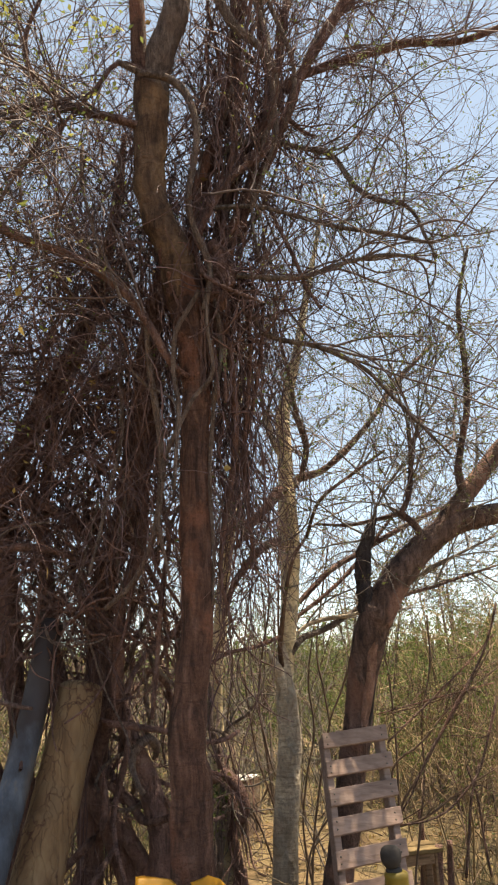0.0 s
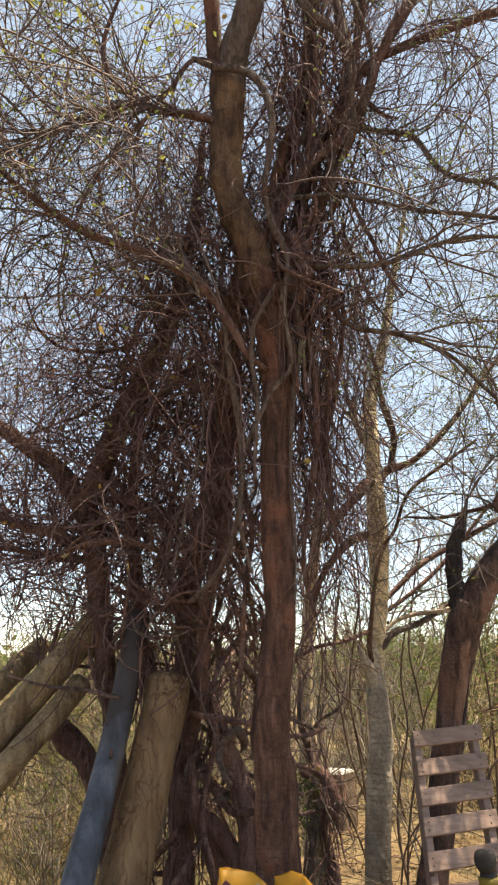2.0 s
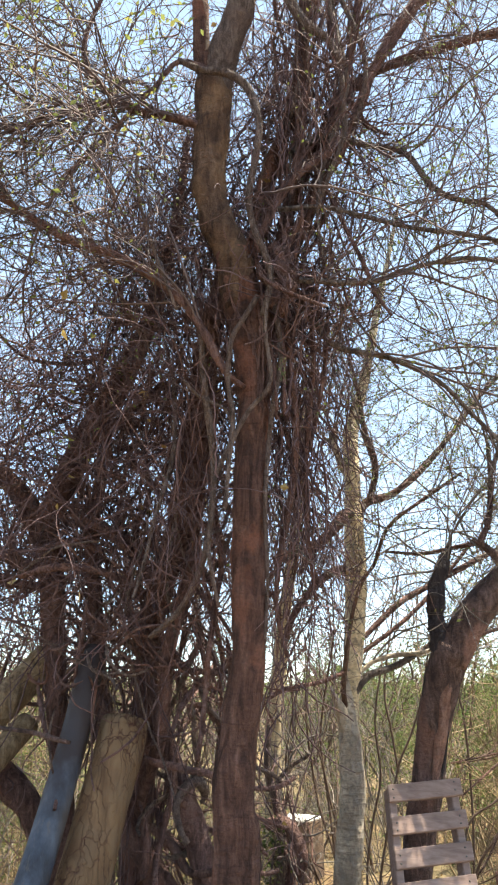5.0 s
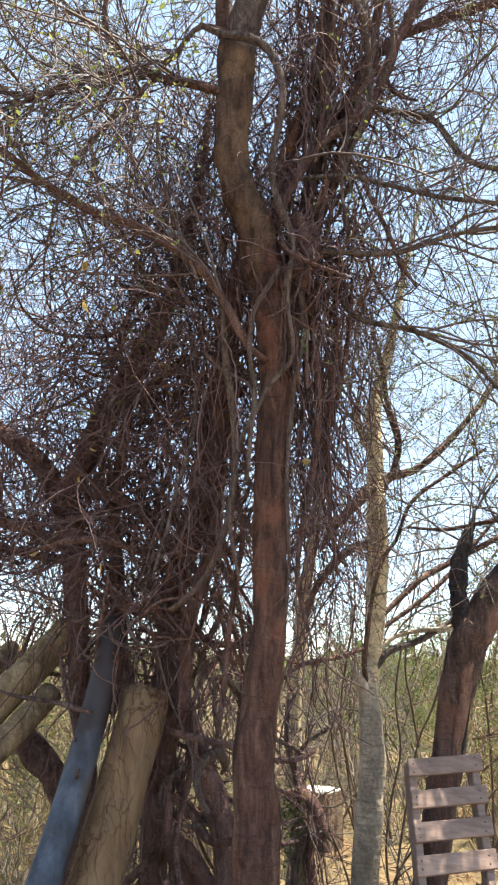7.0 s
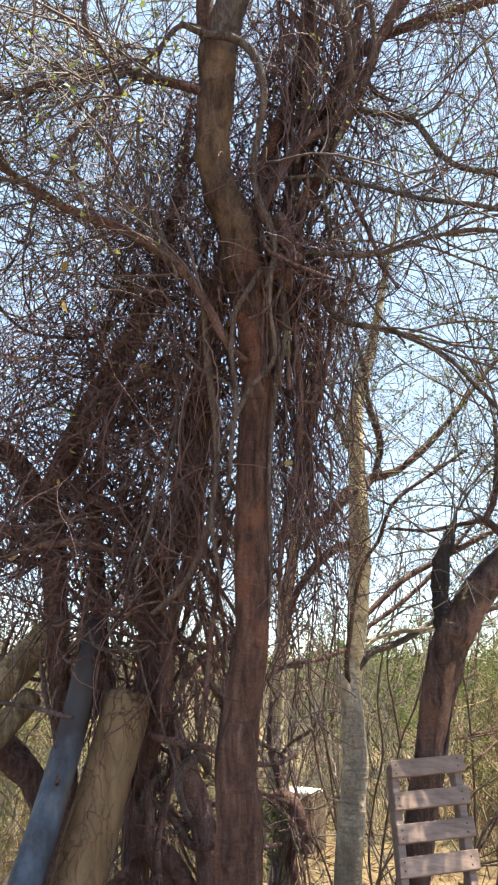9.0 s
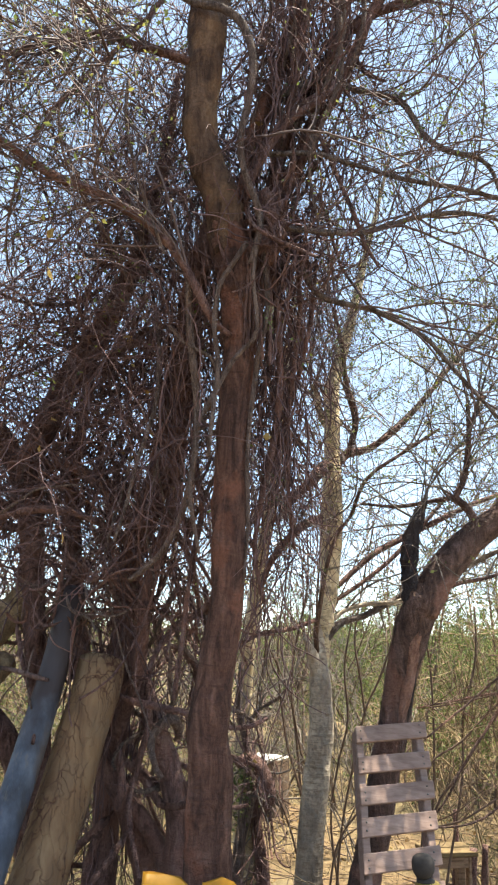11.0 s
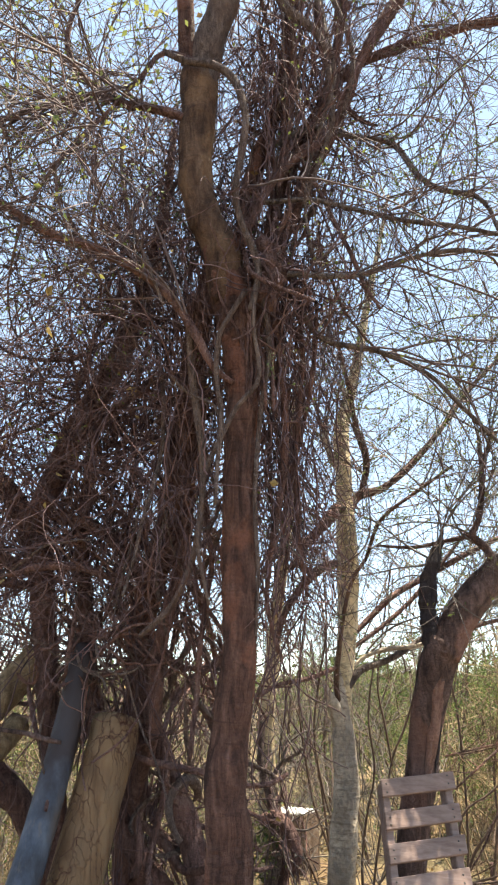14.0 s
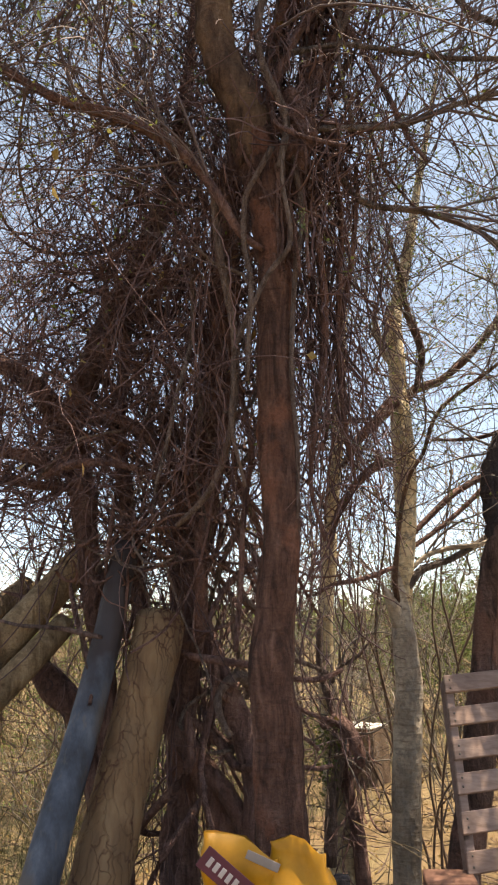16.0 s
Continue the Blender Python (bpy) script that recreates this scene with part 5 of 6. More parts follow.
feathery(pale, pale_mass[1], 2.2, 110, "feathery pale green leaf sprays")
feathery(mast, mast_mass[1], 2.2, 130, "feathery pale green leaf sprays")
feathery(big, airy[1], 2.6, 150, "feathery pale green leaf sprays")


# ---- leaning logs and pole ----
def leaning(name, material, pts, label, category, sides=20, rough=0.05, group=""):
    ob = part(name, tube(pts, sides, 0.03, rough, 5.0, len(label)), material)
    return tagged(ob, label, category, group)


leaning("log", LOG, [(-0.58, 3.40, 1.42, 0.094), (-0.59, 3.35, 1.31, 0.095), (-0.62, 3.30, 1.16, 0.096), (-0.65, 3.25, 0.98, 0.097), (-0.68, 3.20, 0.82, 0.097), (-0.70, 3.15, 0.68, 0.098), (-0.81, 2.89, -0.04, 0.101)], "thick barkless tan log with cracks and beetle trails, leaning", "log")
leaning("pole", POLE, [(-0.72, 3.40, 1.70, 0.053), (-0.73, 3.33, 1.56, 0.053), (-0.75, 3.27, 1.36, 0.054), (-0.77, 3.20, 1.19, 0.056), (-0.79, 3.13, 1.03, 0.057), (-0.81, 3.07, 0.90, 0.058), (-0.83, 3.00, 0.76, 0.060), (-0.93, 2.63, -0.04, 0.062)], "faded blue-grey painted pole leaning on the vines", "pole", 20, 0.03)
leaning("log", LOG_PALE, [(-1.01, 3.70, 1.68, 0.070), (-1.08, 3.60, 1.56, 0.070), (-1.15, 3.50, 1.45, 0.070), (-1.33, 3.40, 1.22, 0.072), (-1.56, 3.30, 0.93, 0.076), (-2.33, 2.96, -0.04, 0.078)], "weathered pale log leaning into the tangle", "log", group="leaning logs")
leaning("log", LOG_PALE, [(-1.02, 3.55, 1.41, 0.050), (-1.07, 3.44, 1.32, 0.053), (-1.15, 3.33, 1.20, 0.056), (-1.24, 3.21, 1.07, 0.058), (-1.45, 3.10, 0.82, 0.061), (-2.18, 2.70, -0.04, 0.063)], "weathered pale log leaning into the tangle", "log", group="leaning logs")
leaning("log", LOG_PALE, [(-1.34, 3.90, 1.59, 0.050), (-1.39, 3.77, 1.50, 0.054), (-1.44, 3.63, 1.40, 0.054), (-1.68, 3.50, 1.13, 0.059), (-2.71, 2.93, -0.04, 0.061)], "weathered pale log leaning into the tangle", "log", group="leaning logs")
leaning("stick", BARK_MAST, [(-1.35, 3.50, 1.45, 0.006), (-1.14, 3.35, 1.41, 0.007), (-0.97, 3.20, 1.40, 0.008), (-0.88, 3.18, 1.39, 0.009), (-0.79, 3.16, 1.37, 0.010), (-0.73, 3.14, 1.36, 0.007)], "broken dead stick lying across a leaning pole", "stick", 8, 0.2)
leaning("root_stump", BARK_DARK, [(-0.52, 3.70, 0.93, 0.023), (-0.46, 3.68, 0.84, 0.033), (-0.38, 3.65, 0.75, 0.038), (-0.30, 3.62, 0.64, 0.039), (-0.25, 3.60, 0.50, 0.041), (-0.03, 3.51, -0.04, 0.042)], "dark knotty root stump", "stump", 12, 0.3)
leaning("root_stump", BARK_DARK, [(-1.22, 3.70, 1.27, 0.027), (-1.16, 3.70, 1.20, 0.054), (-1.09, 3.70, 1.13, 0.059), (-1.02, 3.70, 1.06, 0.053), (-0.96, 3.70, 0.93, 0.047), (-0.91, 3.70, 0.69, 0.051), (-0.76, 3.70, -0.04, 0.053)], "dark knotty root stump", "stump", 12, 0.35)


# ---- pallet ----
def plank(o, a, b, c, bevel=0.004):
    """A sawn board from one corner and three edges."""
    bm = box((1, 1, 1), (0.5, 0.5, 0.5), 0)
    m = Matrix((Vector(a), Vector(b), Vector(c))).transposed().to_4x4()
    m.translation = Vector(o)
    bm.transform(m)
    bmesh.ops.recalc_face_normals(bm, faces=bm.faces)
    bmesh.ops.bevel(bm, geom=list(bm.edges), offset=bevel, segments=1, affect="EDGES")
    return bm


def build_pallet():
    tl, tr, low = Vector((0.513, 3.740, 1.170)), Vector((0.832, 3.820, 1.193)), Vector((0.508, 3.500, 0.7205))
    u, v = tr - tl, (low - tl) / 4
    across, down = u.normalized(), v.normalized()
    back = across.cross(down).normalized()
    if back.y < 0:
        back.negate()
    ob = thing("pallet", (0.70, 3.5, 0), "weathered grey-brown wooden pallet stood on end against a tree", "pallet")
    r = random.Random(3)
    length = 7 * v.length - 0.055
    end = tl + down * length
    if end.z < 0:
        length += end.z / -down.z
    for at in (0.0, u.length - 0.04):
        part("stringer", plank(tl + across * at + back * 0.019, across * 0.034, down * length, back * 0.065), PALLET, ob)
    for i in range(7):
        o = tl + v * i + down * r.uniform(-0.004, 0.004) - across * r.uniform(0.002, 0.008)
        if (o + down * 0.1).z < 0.02:
            continue
        slat = part("slat", plank(o, across * (u.length + 0.012), down * (0.074 + r.uniform(-0.003, 0.003)), back * 0.017, 0.003), PALLET, ob)
        for x in (0.022, u.length - 0.022):
            for y in (0.02, 0.055):
                nail = bmesh.new()
                bmesh.ops.create_uvsphere(nail, u_segments=6, v_segments=4, radius=0.0045)
                bmesh.ops.translate(nail, vec=o + across * x + down * (y + r.uniform(-0.006, 0.006)), verts=nail.verts)
                part("nail", nail, STEEL, slat)


build_pallet()


# ---- things in the yard ----
def build_crate():
    ob = thing("storage_box", (0.28, 7.3, 0), "pale brown wooden box on the ground with a white sheet lid", "box")
    turn = pose(0.26, 7.61, 0, 0, 0, -30)
    for name, size, at in (("side_panel", (0.28, 0.02, 0.47), (0, -0.13, 0.235)), ("side_panel", (0.28, 0.02, 0.47), (0, 0.13, 0.235)),
                           ("side_panel", (0.02, 0.236, 0.47), (-0.13, 0, 0.235)), ("side_panel", (0.02, 0.236, 0.47), (0.13, 0, 0.235)),
                           ("base", (0.236, 0.236, 0.05), (0, 0, 0.03))):
        bm = box(size, at)
        bm.transform(turn)
        part(name, bm, BOXWOOD, ob)
    bm = box((0.34, 0.32, 0.014), (-0.03, -0.02, 0.479), 0.004)
    bm.transform(turn)
    part("lid", bm, SHEET, ob, "white sheet lid")


build_crate()


def build_bench():
    ob = thing("bench", (1.25, 5.15, 0), "low rough bench of pale sun-bleached boards", "bench")
    turn = pose(1.25, 5.15, 0, 0, 0, 12)
    for k in range(2):
        bm = box((0.31, 0.10, 0.028), (0, -0.055 + 0.11 * k, 0.345 + 0.004 * k))
        bm.transform(turn)
        part("board", bm, BENCH, ob)
    bm = box((0.25, 0.03, 0.06), (0, -0.075, 0.298))
    bm.transform(turn)
    part("apron", bm, CRATE, ob)
    for x in (-0.12, 0.12):
        for y in (-0.07, 0.07):
            bm = box((0.05, 0.05, 0.34), (x, y, 0.158))
            bm.transform(turn)
            part("leg", bm, CRATE, ob)


build_bench()


def bag_mesh(w, d, h, seed, peak):
    """A filled sack: pillow body, pinched and wrinkled top."""
    verts, faces = [], []
    rows, cols = 26, 28
    for i in range(rows):
        t = i / (rows - 1)
        fat = min(1, (t / 0.12) ** 0.5 if t > 0 else 0.0) * (1 - 0.93 * max(0, (t - 0.62) / 0.38) ** 1.6)
        for j in range(cols):
            a = 2 * math.pi * j / cols
            sx, sy = math.copysign(abs(math.cos(a)) ** 0.6, math.cos(a)), math.copysign(abs(math.sin(a)) ** 0.7, math.sin(a))
            x, y = sx * w / 2 * (0.9 + 0.1 * min(1, t * 8)), sy * d / 2 * max(fat, 0.05)
            z = h * t + peak * max(0, t - 0.6) * (-sx)
            k = 0.018 + 0.05 * max(0, t - 0.55)
            q = Vector((x * 9 + seed, y * 9, z * 7))
            verts.append((x + k * noise.noise(q), y + k * 1.3 * noise.noise(q + Vector((7, 3, 1))), max(0.0, z + k * noise.noise(q * 1.7))))
    for i in range(rows - 1):
        for j in range(cols):
            a, b = i * cols + j, i * cols + (j + 1) % cols
            faces.append((a, b, b + cols, a + cols))
    faces.append(tuple(range(cols))[::-1])
    faces.append(tuple((rows - 1) * cols + j for j in range(cols)))
    return mesh_from("bag", verts, faces)


def patch(w, h, at, tilt=0.0):
    """A printed patch, laid just off the front of a sack."""
    bm = box((w, 0.003, h), (0, 0, 0), 0.001)
    bm.transform(pose(*at, 0, tilt, 0))
    return bm


def build_bag(x, y, h, w, turn, seed, peak, label, prints):
    ob = thing("sack", (x, y, 0), label, "bag", "feed sacks")
    m = pose(x, y, 0, 0, 0, turn)
    me = bag_mesh(w, 0.16, h, seed, peak)
    me.transform(m)
    part("body", me, BAG, ob)
    for name, material, pw, ph, at, tilt in prints:
        bm = patch(pw, ph, at, tilt)
        bm.transform(m)
        part(name, bm, material, ob)


BAG_A, BAG_B = (-0.163, 2.620, 0.842), (-0.015, 2.620, 0.85)
build_bag(BAG_A[0] - 0.004, 2.64, BAG_A[2], 0.2, 8, 2.0, 0.10, "upright glossy yellow feed sack with a dark red label",
          (("label_patch", BAG_RED, 0.15, 0.058, (-0.05, -0.070, BAG_A[2] - 0.06), 40), *(("print_bar", BAG_WHITE, 0.012, 0.024, (-0.05 + 0.766 * s, -0.073, BAG_A[2] - 0.06 - 0.643 * s), 40) for s in (-0.05, -0.03, -0.01, 0.01, 0.03)),
           ("print_bar", BAG_WHITE, 0.06, 0.022, (-0.055, -0.084, BAG_A[2] - 0.12), 25), ("top_patch", BAG_GREY, 0.09, 0.022, (0.045, -0.052, BAG_A[2] - 0.035), 24)))
build_bag(BAG_B[0] - 0.008, 2.62, BAG_B[2], 0.175, -6, 9.0, 0.02, "upright glossy yellow feed sack with a small emblem",
          (("label_patch", BAG_RED, 0.045, 0.05, (0.0, -0.086, BAG_B[2] - 0.115), 0), ("print_bar", BAG_WHITE, 0.03, 0.026, (0.0, -0.089, BAG_B[2] - 0.12), 0)))


def lathe(profile, sides=24):
    verts, faces = [], []
    for r, z in profile:
        for s in range(sides):
            a = 2 * math.pi * s / sides
            verts.append((r * math.cos(a), r * math.sin(a), z))
    for i in range(len(profile) - 1):
        for s in range(sides):
            a, b = i * sides + s, i * sides + (s + 1) % sides
            faces.append((a, b, b + sides, a + sides))
    faces.append(tuple(range(sides))[::-1])
    faces.append(tuple((len(profile) - 1) * sides + s for s in range(sides)))
    return mesh_from("turned", verts, faces)


def build_jug():
    x, y, z = (0.706, 3.350, 0.725)
    ob = thing("pump_sprayer", (x, y, 0), "yellow pump sprayer with a round dark grey knob", "sprayer")
    top = z - 0.062
    me = lathe([(0.042, 0.0), (0.048, 0.012), (0.049, 0.08), (0.046, 0.088), (0.049, 0.096), (0.049, top - 0.05), (0.048, top - 0.02), (0.049, top - 0.016), (0.049, top - 0.004), (0.040, top + 0.004), (0.030, top + 0.006)])
    me.transform(Matrix.Translation((x + 0.016, y, 0)))
    part("tank", me, JUG, ob)
    me = lathe([(0.032, top - 0.002), (0.034, top + 0.004), (0.034, top + 0.012), (0.022, top + 0.018), (0.020, top + 0.034)])
    me.transform(Matrix.Translation((x + 0.008, y, 0)))
    part("collar", me, KNOB, ob)
    me = lathe([(0.022, z - 0.046), (0.030, z - 0.038), (0.040, z - 0.022), (0.043, z - 0.006), (0.043, z + 0.010), (0.038, z + 0.025), (0.025, z + 0.035), (0.004, z + 0.039)])
    me.transform(Matrix.Translation((x, y, 0)))
    part("knob", me, KNOB, ob, "round dark grey knob")


build_jug()


def build_block():
    x, y, z = (0.432, 3.300, 0.545)
    ob = thing("wooden_box", (x, y, 0), "reddish-brown upright wooden box", "box")
    for k in range(4):
        part("board", box((0.17, 0.16, z / 4 - 0.004), (x, y + 0.08, z / 8 + k * z / 4)), BRICK, ob)


build_block()
x, y, z = (0.079, 2.750, 0.73)
tagged(part("post", box((0.045, 0.045, z), (x, y, z / 2), 0.006), BARK_CHAR), "short grey weathered wooden post", "post")


# ---- thin saplings between the trunks, and stakes ----
def sapling(at, label, stems, material):
    ob = thing("sapling", at, label, "sapling", "bare saplings")
    made = [limb(ob, "stem", material, pts, 7, 0.05, 0.1) for pts in stems]
    brush(ob, "twigs", material, sampled(made), (len(stems) * 5, len(stems) * 26, len(stems) * 70), ((0.15, 0.6), (0.08, 0.3), (0.04, 0.15)), ((0.0018, 0.004), (0.0012, 0.0024), (0.0007, 0.0013)), (0, 0, 0.25), 0.9, 0.16, floor=0.1)


sapling((0.42, 4.95, 0), "thin bare dark sapling with crossing stems", (
    [(0.44, 4.90, -0.05, 0.010), (0.44, 4.90, 0.20, 0.008), (0.36, 4.88, 0.65, 0.007), (0.27, 4.87, 0.93, 0.007), (0.23, 4.85, 1.16, 0.006), (0.20, 4.83, 1.42, 0.006), (0.21, 4.82, 1.66, 0.005), (0.25, 4.80, 1.97, 0.004)],
    [(0.50, 5.00, -0.05, 0.010), (0.50, 5.00, 0.14, 0.008), (0.38, 4.98, 0.57, 0.007), (0.33, 4.97, 0.95, 0.008), (0.29, 4.95, 1.29, 0.007), (0.33, 4.93, 1.60, 0.007), (0.38, 4.92, 1.88, 0.006), (0.37, 4.90, 2.24, 0.005)],
    [(0.37, 4.70, -0.05, 0.010), (0.37, 4.70, 0.19, 0.007), (0.28, 4.68, 0.54, 0.006), (0.12, 4.66, 0.90, 0.006), (0.08, 4.64, 1.17, 0.005), (0.12, 4.62, 1.46, 0.005), (0.10, 4.60, 1.75, 0.004)],
    [(0.32, 4.90, -0.05, 0.010), (0.32, 4.90, 0.17, 0.007), (0.45, 4.88, 0.62, 0.006), (0.35, 4.86, 0.90, 0.006), (0.27, 4.84, 1.23, 0.005), (0.13, 4.82, 1.53, 0.005), (0.07, 4.80, 1.76, 0.004)]), TWIG_BROWN)
sapling((0.75, 4.95, 0), "thin bare dark sapling with forked stems", (
    [(0.56, 4.90, -0.05, 0.010), (0.56, 4.90, 0.14, 0.008), (0.59, 4.90, 0.49, 0.007), (0.65, 4.90, 0.80, 0.007), (0.73, 4.90, 1.14, 0.006), (0.81, 4.90, 1.31, 0.007), (0.89, 4.90, 1.53, 0.006), (0.96, 4.90, 1.88, 0.005)],
    [(0.73, 4.90, 1.11, 0.006), (0.70, 4.90, 1.34, 0.007), (0.67, 4.90, 1.56, 0.006), (0.72, 4.90, 1.88, 0.006), (0.79, 4.90, 2.24, 0.005)],
    [(0.60, 5.00, -0.05, 0.010), (0.60, 5.00, 0.08, 0.008), (0.54, 5.00, 0.50, 0.007), (0.58, 5.00, 0.82, 0.006), (0.64, 5.00, 1.08, 0.007), (0.62, 5.00, 1.39, 0.006), (0.68, 5.00, 1.74, 0.005)],
    [(0.51, 4.80, -0.05, 0.010), (0.51, 4.80, 0.19, 0.007), (0.56, 4.80, 0.45, 0.006), (0.69, 4.80, 0.63, 0.006), (0.83, 4.80, 0.79, 0.005), (0.98, 4.80, 0.97, 0.004)]), TWIG_BROWN)
sapling((1.2, 4.75, 0), "thin bare brown sapling with long leaning stems", (
    [(0.98, 4.60, -0.05, 0.012), (0.98, 4.60, 0.33, 0.009), (1.06, 4.60, 0.67, 0.008), (1.18, 4.60, 0.84, 0.008), (1.33, 4.60, 1.05, 0.007), (1.48, 4.60, 1.25, 0.007), (1.71, 4.60, 1.56, 0.005)],
    [(0.98, 4.70, -0.05, 0.012), (0.98, 4.70, 0.28, 0.008), (1.02, 4.70, 0.59, 0.007), (1.06, 4.70, 0.88, 0.007), (1.24, 4.70, 1.01, 0.006), (1.47, 4.70, 1.23, 0.006), (1.77, 4.70, 1.43, 0.005)],
    [(1.02, 4.60, 0.58, 0.006), (1.13, 4.57, 0.61, 0.006), (1.22, 4.55, 0.65, 0.006), (1.39, 4.53, 0.76, 0.005), (1.63, 4.50, 0.89, 0.004)],
    [(1.04, 4.90, 1.16, 0.005), (1.25, 4.87, 1.20, 0.005), (1.48, 4.83, 1.26, 0.005), (1.73, 4.80, 1.34, 0.004)],
    [(1.11, 5.00, -0.05, 0.010), (1.11, 5.00, 0.23, 0.008), (1.15, 5.00, 0.72, 0.007), (1.16, 5.00, 1.08, 0.007), (1.15, 5.00, 1.39, 0.007), (1.13, 5.00, 1.63, 0.006), (1.21, 5.00, 1.96, 0.005)],
    [(1.18, 4.90, -0.05, 0.010), (1.18, 4.90, 0.20, 0.008), (1.25, 4.90, 0.55, 0.007), (1.30, 4.90, 0.83, 0.007), (1.31, 4.90, 1.12, 0.006), (1.40, 4.90, 1.46, 0.006), (1.41, 4.90, 1.77, 0.005)]), TWIG_BROWN)
sapling((1.45, 4.4, 0), "long arching dark-brown bramble stems over the brush", (
    [(1.69, 4.40, 1.80, 0.0067), (1.65, 4.40, 1.68, 0.0075), (1.56, 4.40, 1.49, 0.0075), (1.45, 4.40, 1.33, 0.0075), (1.36, 4.40, 1.21, 0.0067), (1.30, 4.40, 1.12, 0.0067), (1.17, 4.40, 0.94, 0.0067), (1.08, 4.40, 0.78, 0.0053), (1.02, 4.40, 0.70, 0.0053)],
    [(1.59, 4.30, 1.28, 0.0067), (1.55, 4.30, 1.17, 0.0075), (1.49, 4.30, 1.01, 0.0067), (1.43, 4.30, 0.88, 0.0067), (1.32, 4.30, 0.77, 0.0060), (1.23, 4.30, 0.70, 0.0060), (1.11, 4.30, 0.66, 0.0053), (0.98, 4.30, 0.65, 0.0053)],
    [(1.69, 4.50, 1.62, 0.0053), (1.50, 4.50, 1.45, 0.0060), (1.33, 4.50, 1.31, 0.0060), (1.18, 4.50, 1.19, 0.0060), (0.99, 4.50, 1.04, 0.0053)],
    [(0.97, 4.60, 1.19, 0.0053), (1.21, 4.60, 1.24, 0.0053), (1.45, 4.60, 1.29, 0.0053), (1.69, 4.60, 1.34, 0.0045)],
    [(1.43, 4.70, 0.28, 0.0083), (1.47, 4.70, 0.48, 0.0083), (1.51, 4.70, 0.69, 0.0075), (1.58, 4.70, 0.88, 0.0067)],
    [(1.58, 4.70, 0.28, 0.0067), (1.56, 4.70, 0.48, 0.0067), (1.55, 4.70, 0.68, 0.0060), (1.50, 4.70, 0.88, 0.0045)]), BARK_MAST)
for pts in ([(1.35, 5.30, 0.54, 0.016), (1.35, 5.30, 0.35, 0.018), (1.33, 5.30, 0.09, 0.018), (1.32, 5.30, -0.04, 0.018)], [(1.40, 5.10, 0.37, 0.023), (1.39, 5.10, 0.23, 0.024), (1.39, 5.10, 0.08, 0.024), (1.38, 5.10, -0.04, 0.025)], [(1.50, 5.20, 0.37, 0.018), (1.49, 5.20, 0.21, 0.021), (1.48, 5.20, 0.05, 0.021), (1.48, 5.20, -0.04, 0.022)]):
    tagged(part("stake", tube(pts, 9, 0.03, 0.12), BARK_DARK), "short dark wooden stake in the earth", "stake", "dark stakes")

# ---- brushwood behind ----
def shrub(name, at, height, spread, stems, leaf_n, leaf_size, twig, leaf, label, seed, group=""):
    r = np.random.default_rng(seed)
    ob = thing(name, at, label, "shrub", group)
    s = np.array(at) + np.c_[r.normal(size=(stems, 2)) * spread * 0.12, np.zeros(stems)]
    h = np.c_[r.normal(size=(stems, 2)) * spread / height * 0.55, np.ones(stems)]
    a = grow(r, s, h, r.uniform(0.6, 1.1, stems) * height, 12, 0.09)
    thick = taper(stems, 12, r.uniform(0.004, 0.009, stems) * height / 2.2, 0.3)
    for k in range(stems):
        part("stem", strands(a[k : k + 1], thick[k : k + 1], 4), twig, ob)
    n = stems * 10
    s2, h2 = spawn(r, a, n, 0.9, (0, 0, 0.2), 0.25)
    b = grow(r, s2, h2, r.uniform(0.12, 0.4, n) * height, 8, 0.14)
    part("twigs", strands(b, taper(n, 8, r.uniform(0.002, 0.0045, n) * height / 2.2, 0.35)), twig, ob, kind="stuff")
    n3 = n * 3
    s3, h3 = spawn(r, b, n3, 1.0, (0, 0, 0.1), 0.2)
    c = grow(r, s3, h3, r.uniform(0.05, 0.16, n3) * height, 5, 0.16)
    part("twigs", strands(c, taper(n3, 5, r.uniform(0.0012, 0.0024, n3) * height / 2.2, 0.4)), twig, ob, kind="stuff")
    if leaf_n:
        i, k = r.integers(0, n3, leaf_n), r.integers(1, 6, leaf_n)
        part("leaves", leaves(r, c[i, k] + r.normal(size=(leaf_n, 3)) * 0.02, leaf_size), leaf, ob, kind="stuff")
    return ob


dry_a = shrub("dry_shrub", (1.75, 5.6, 0), 2.25, 1.6, 24, 6000, 0.019, TWIG_DRY, LEAF_FAR, "bare straw-coloured brushwood with a few leaves", 11, "brushwood")
dry_b = shrub("dry_shrub", (2.5, 6.6, 0), 2.4, 1.9, 24, 9000, 0.02, TWIG_DRY, LEAF_FAR, "bare straw-coloured brushwood with a few leaves", 12, "brushwood")
dry_c = shrub("dry_shrub", (0.75, 6.2, 0), 1.9, 0.9, 12, 260, 0.03, TWIG_GREY, LEAF_FAR, "thin bare grey brushwood stems", 13, "brushwood")
dry_d = shrub("dry_shrub", (-1.9, 5.6, 0), 2.0, 1.5, 22, 4000, 0.019, TWIG_DRY, LEAF_FAR, "bare straw-coloured brushwood with a few leaves", 14, "brushwood")
green_a = shrub("green_shrub", (1.6, 13, 0), 2.1, 2.2, 20, 20000, 0.034, TWIG_DRY, LEAF_FAR, "leafy olive-green thorn bush", 15, "thorn bushes")
green_b = shrub("green_shrub", (3.4, 11, 0), 2.3, 2.2, 20, 17000, 0.034, TWIG_DRY, LEAF_FAR, "leafy olive-green thorn bush", 16, "thorn bushes")
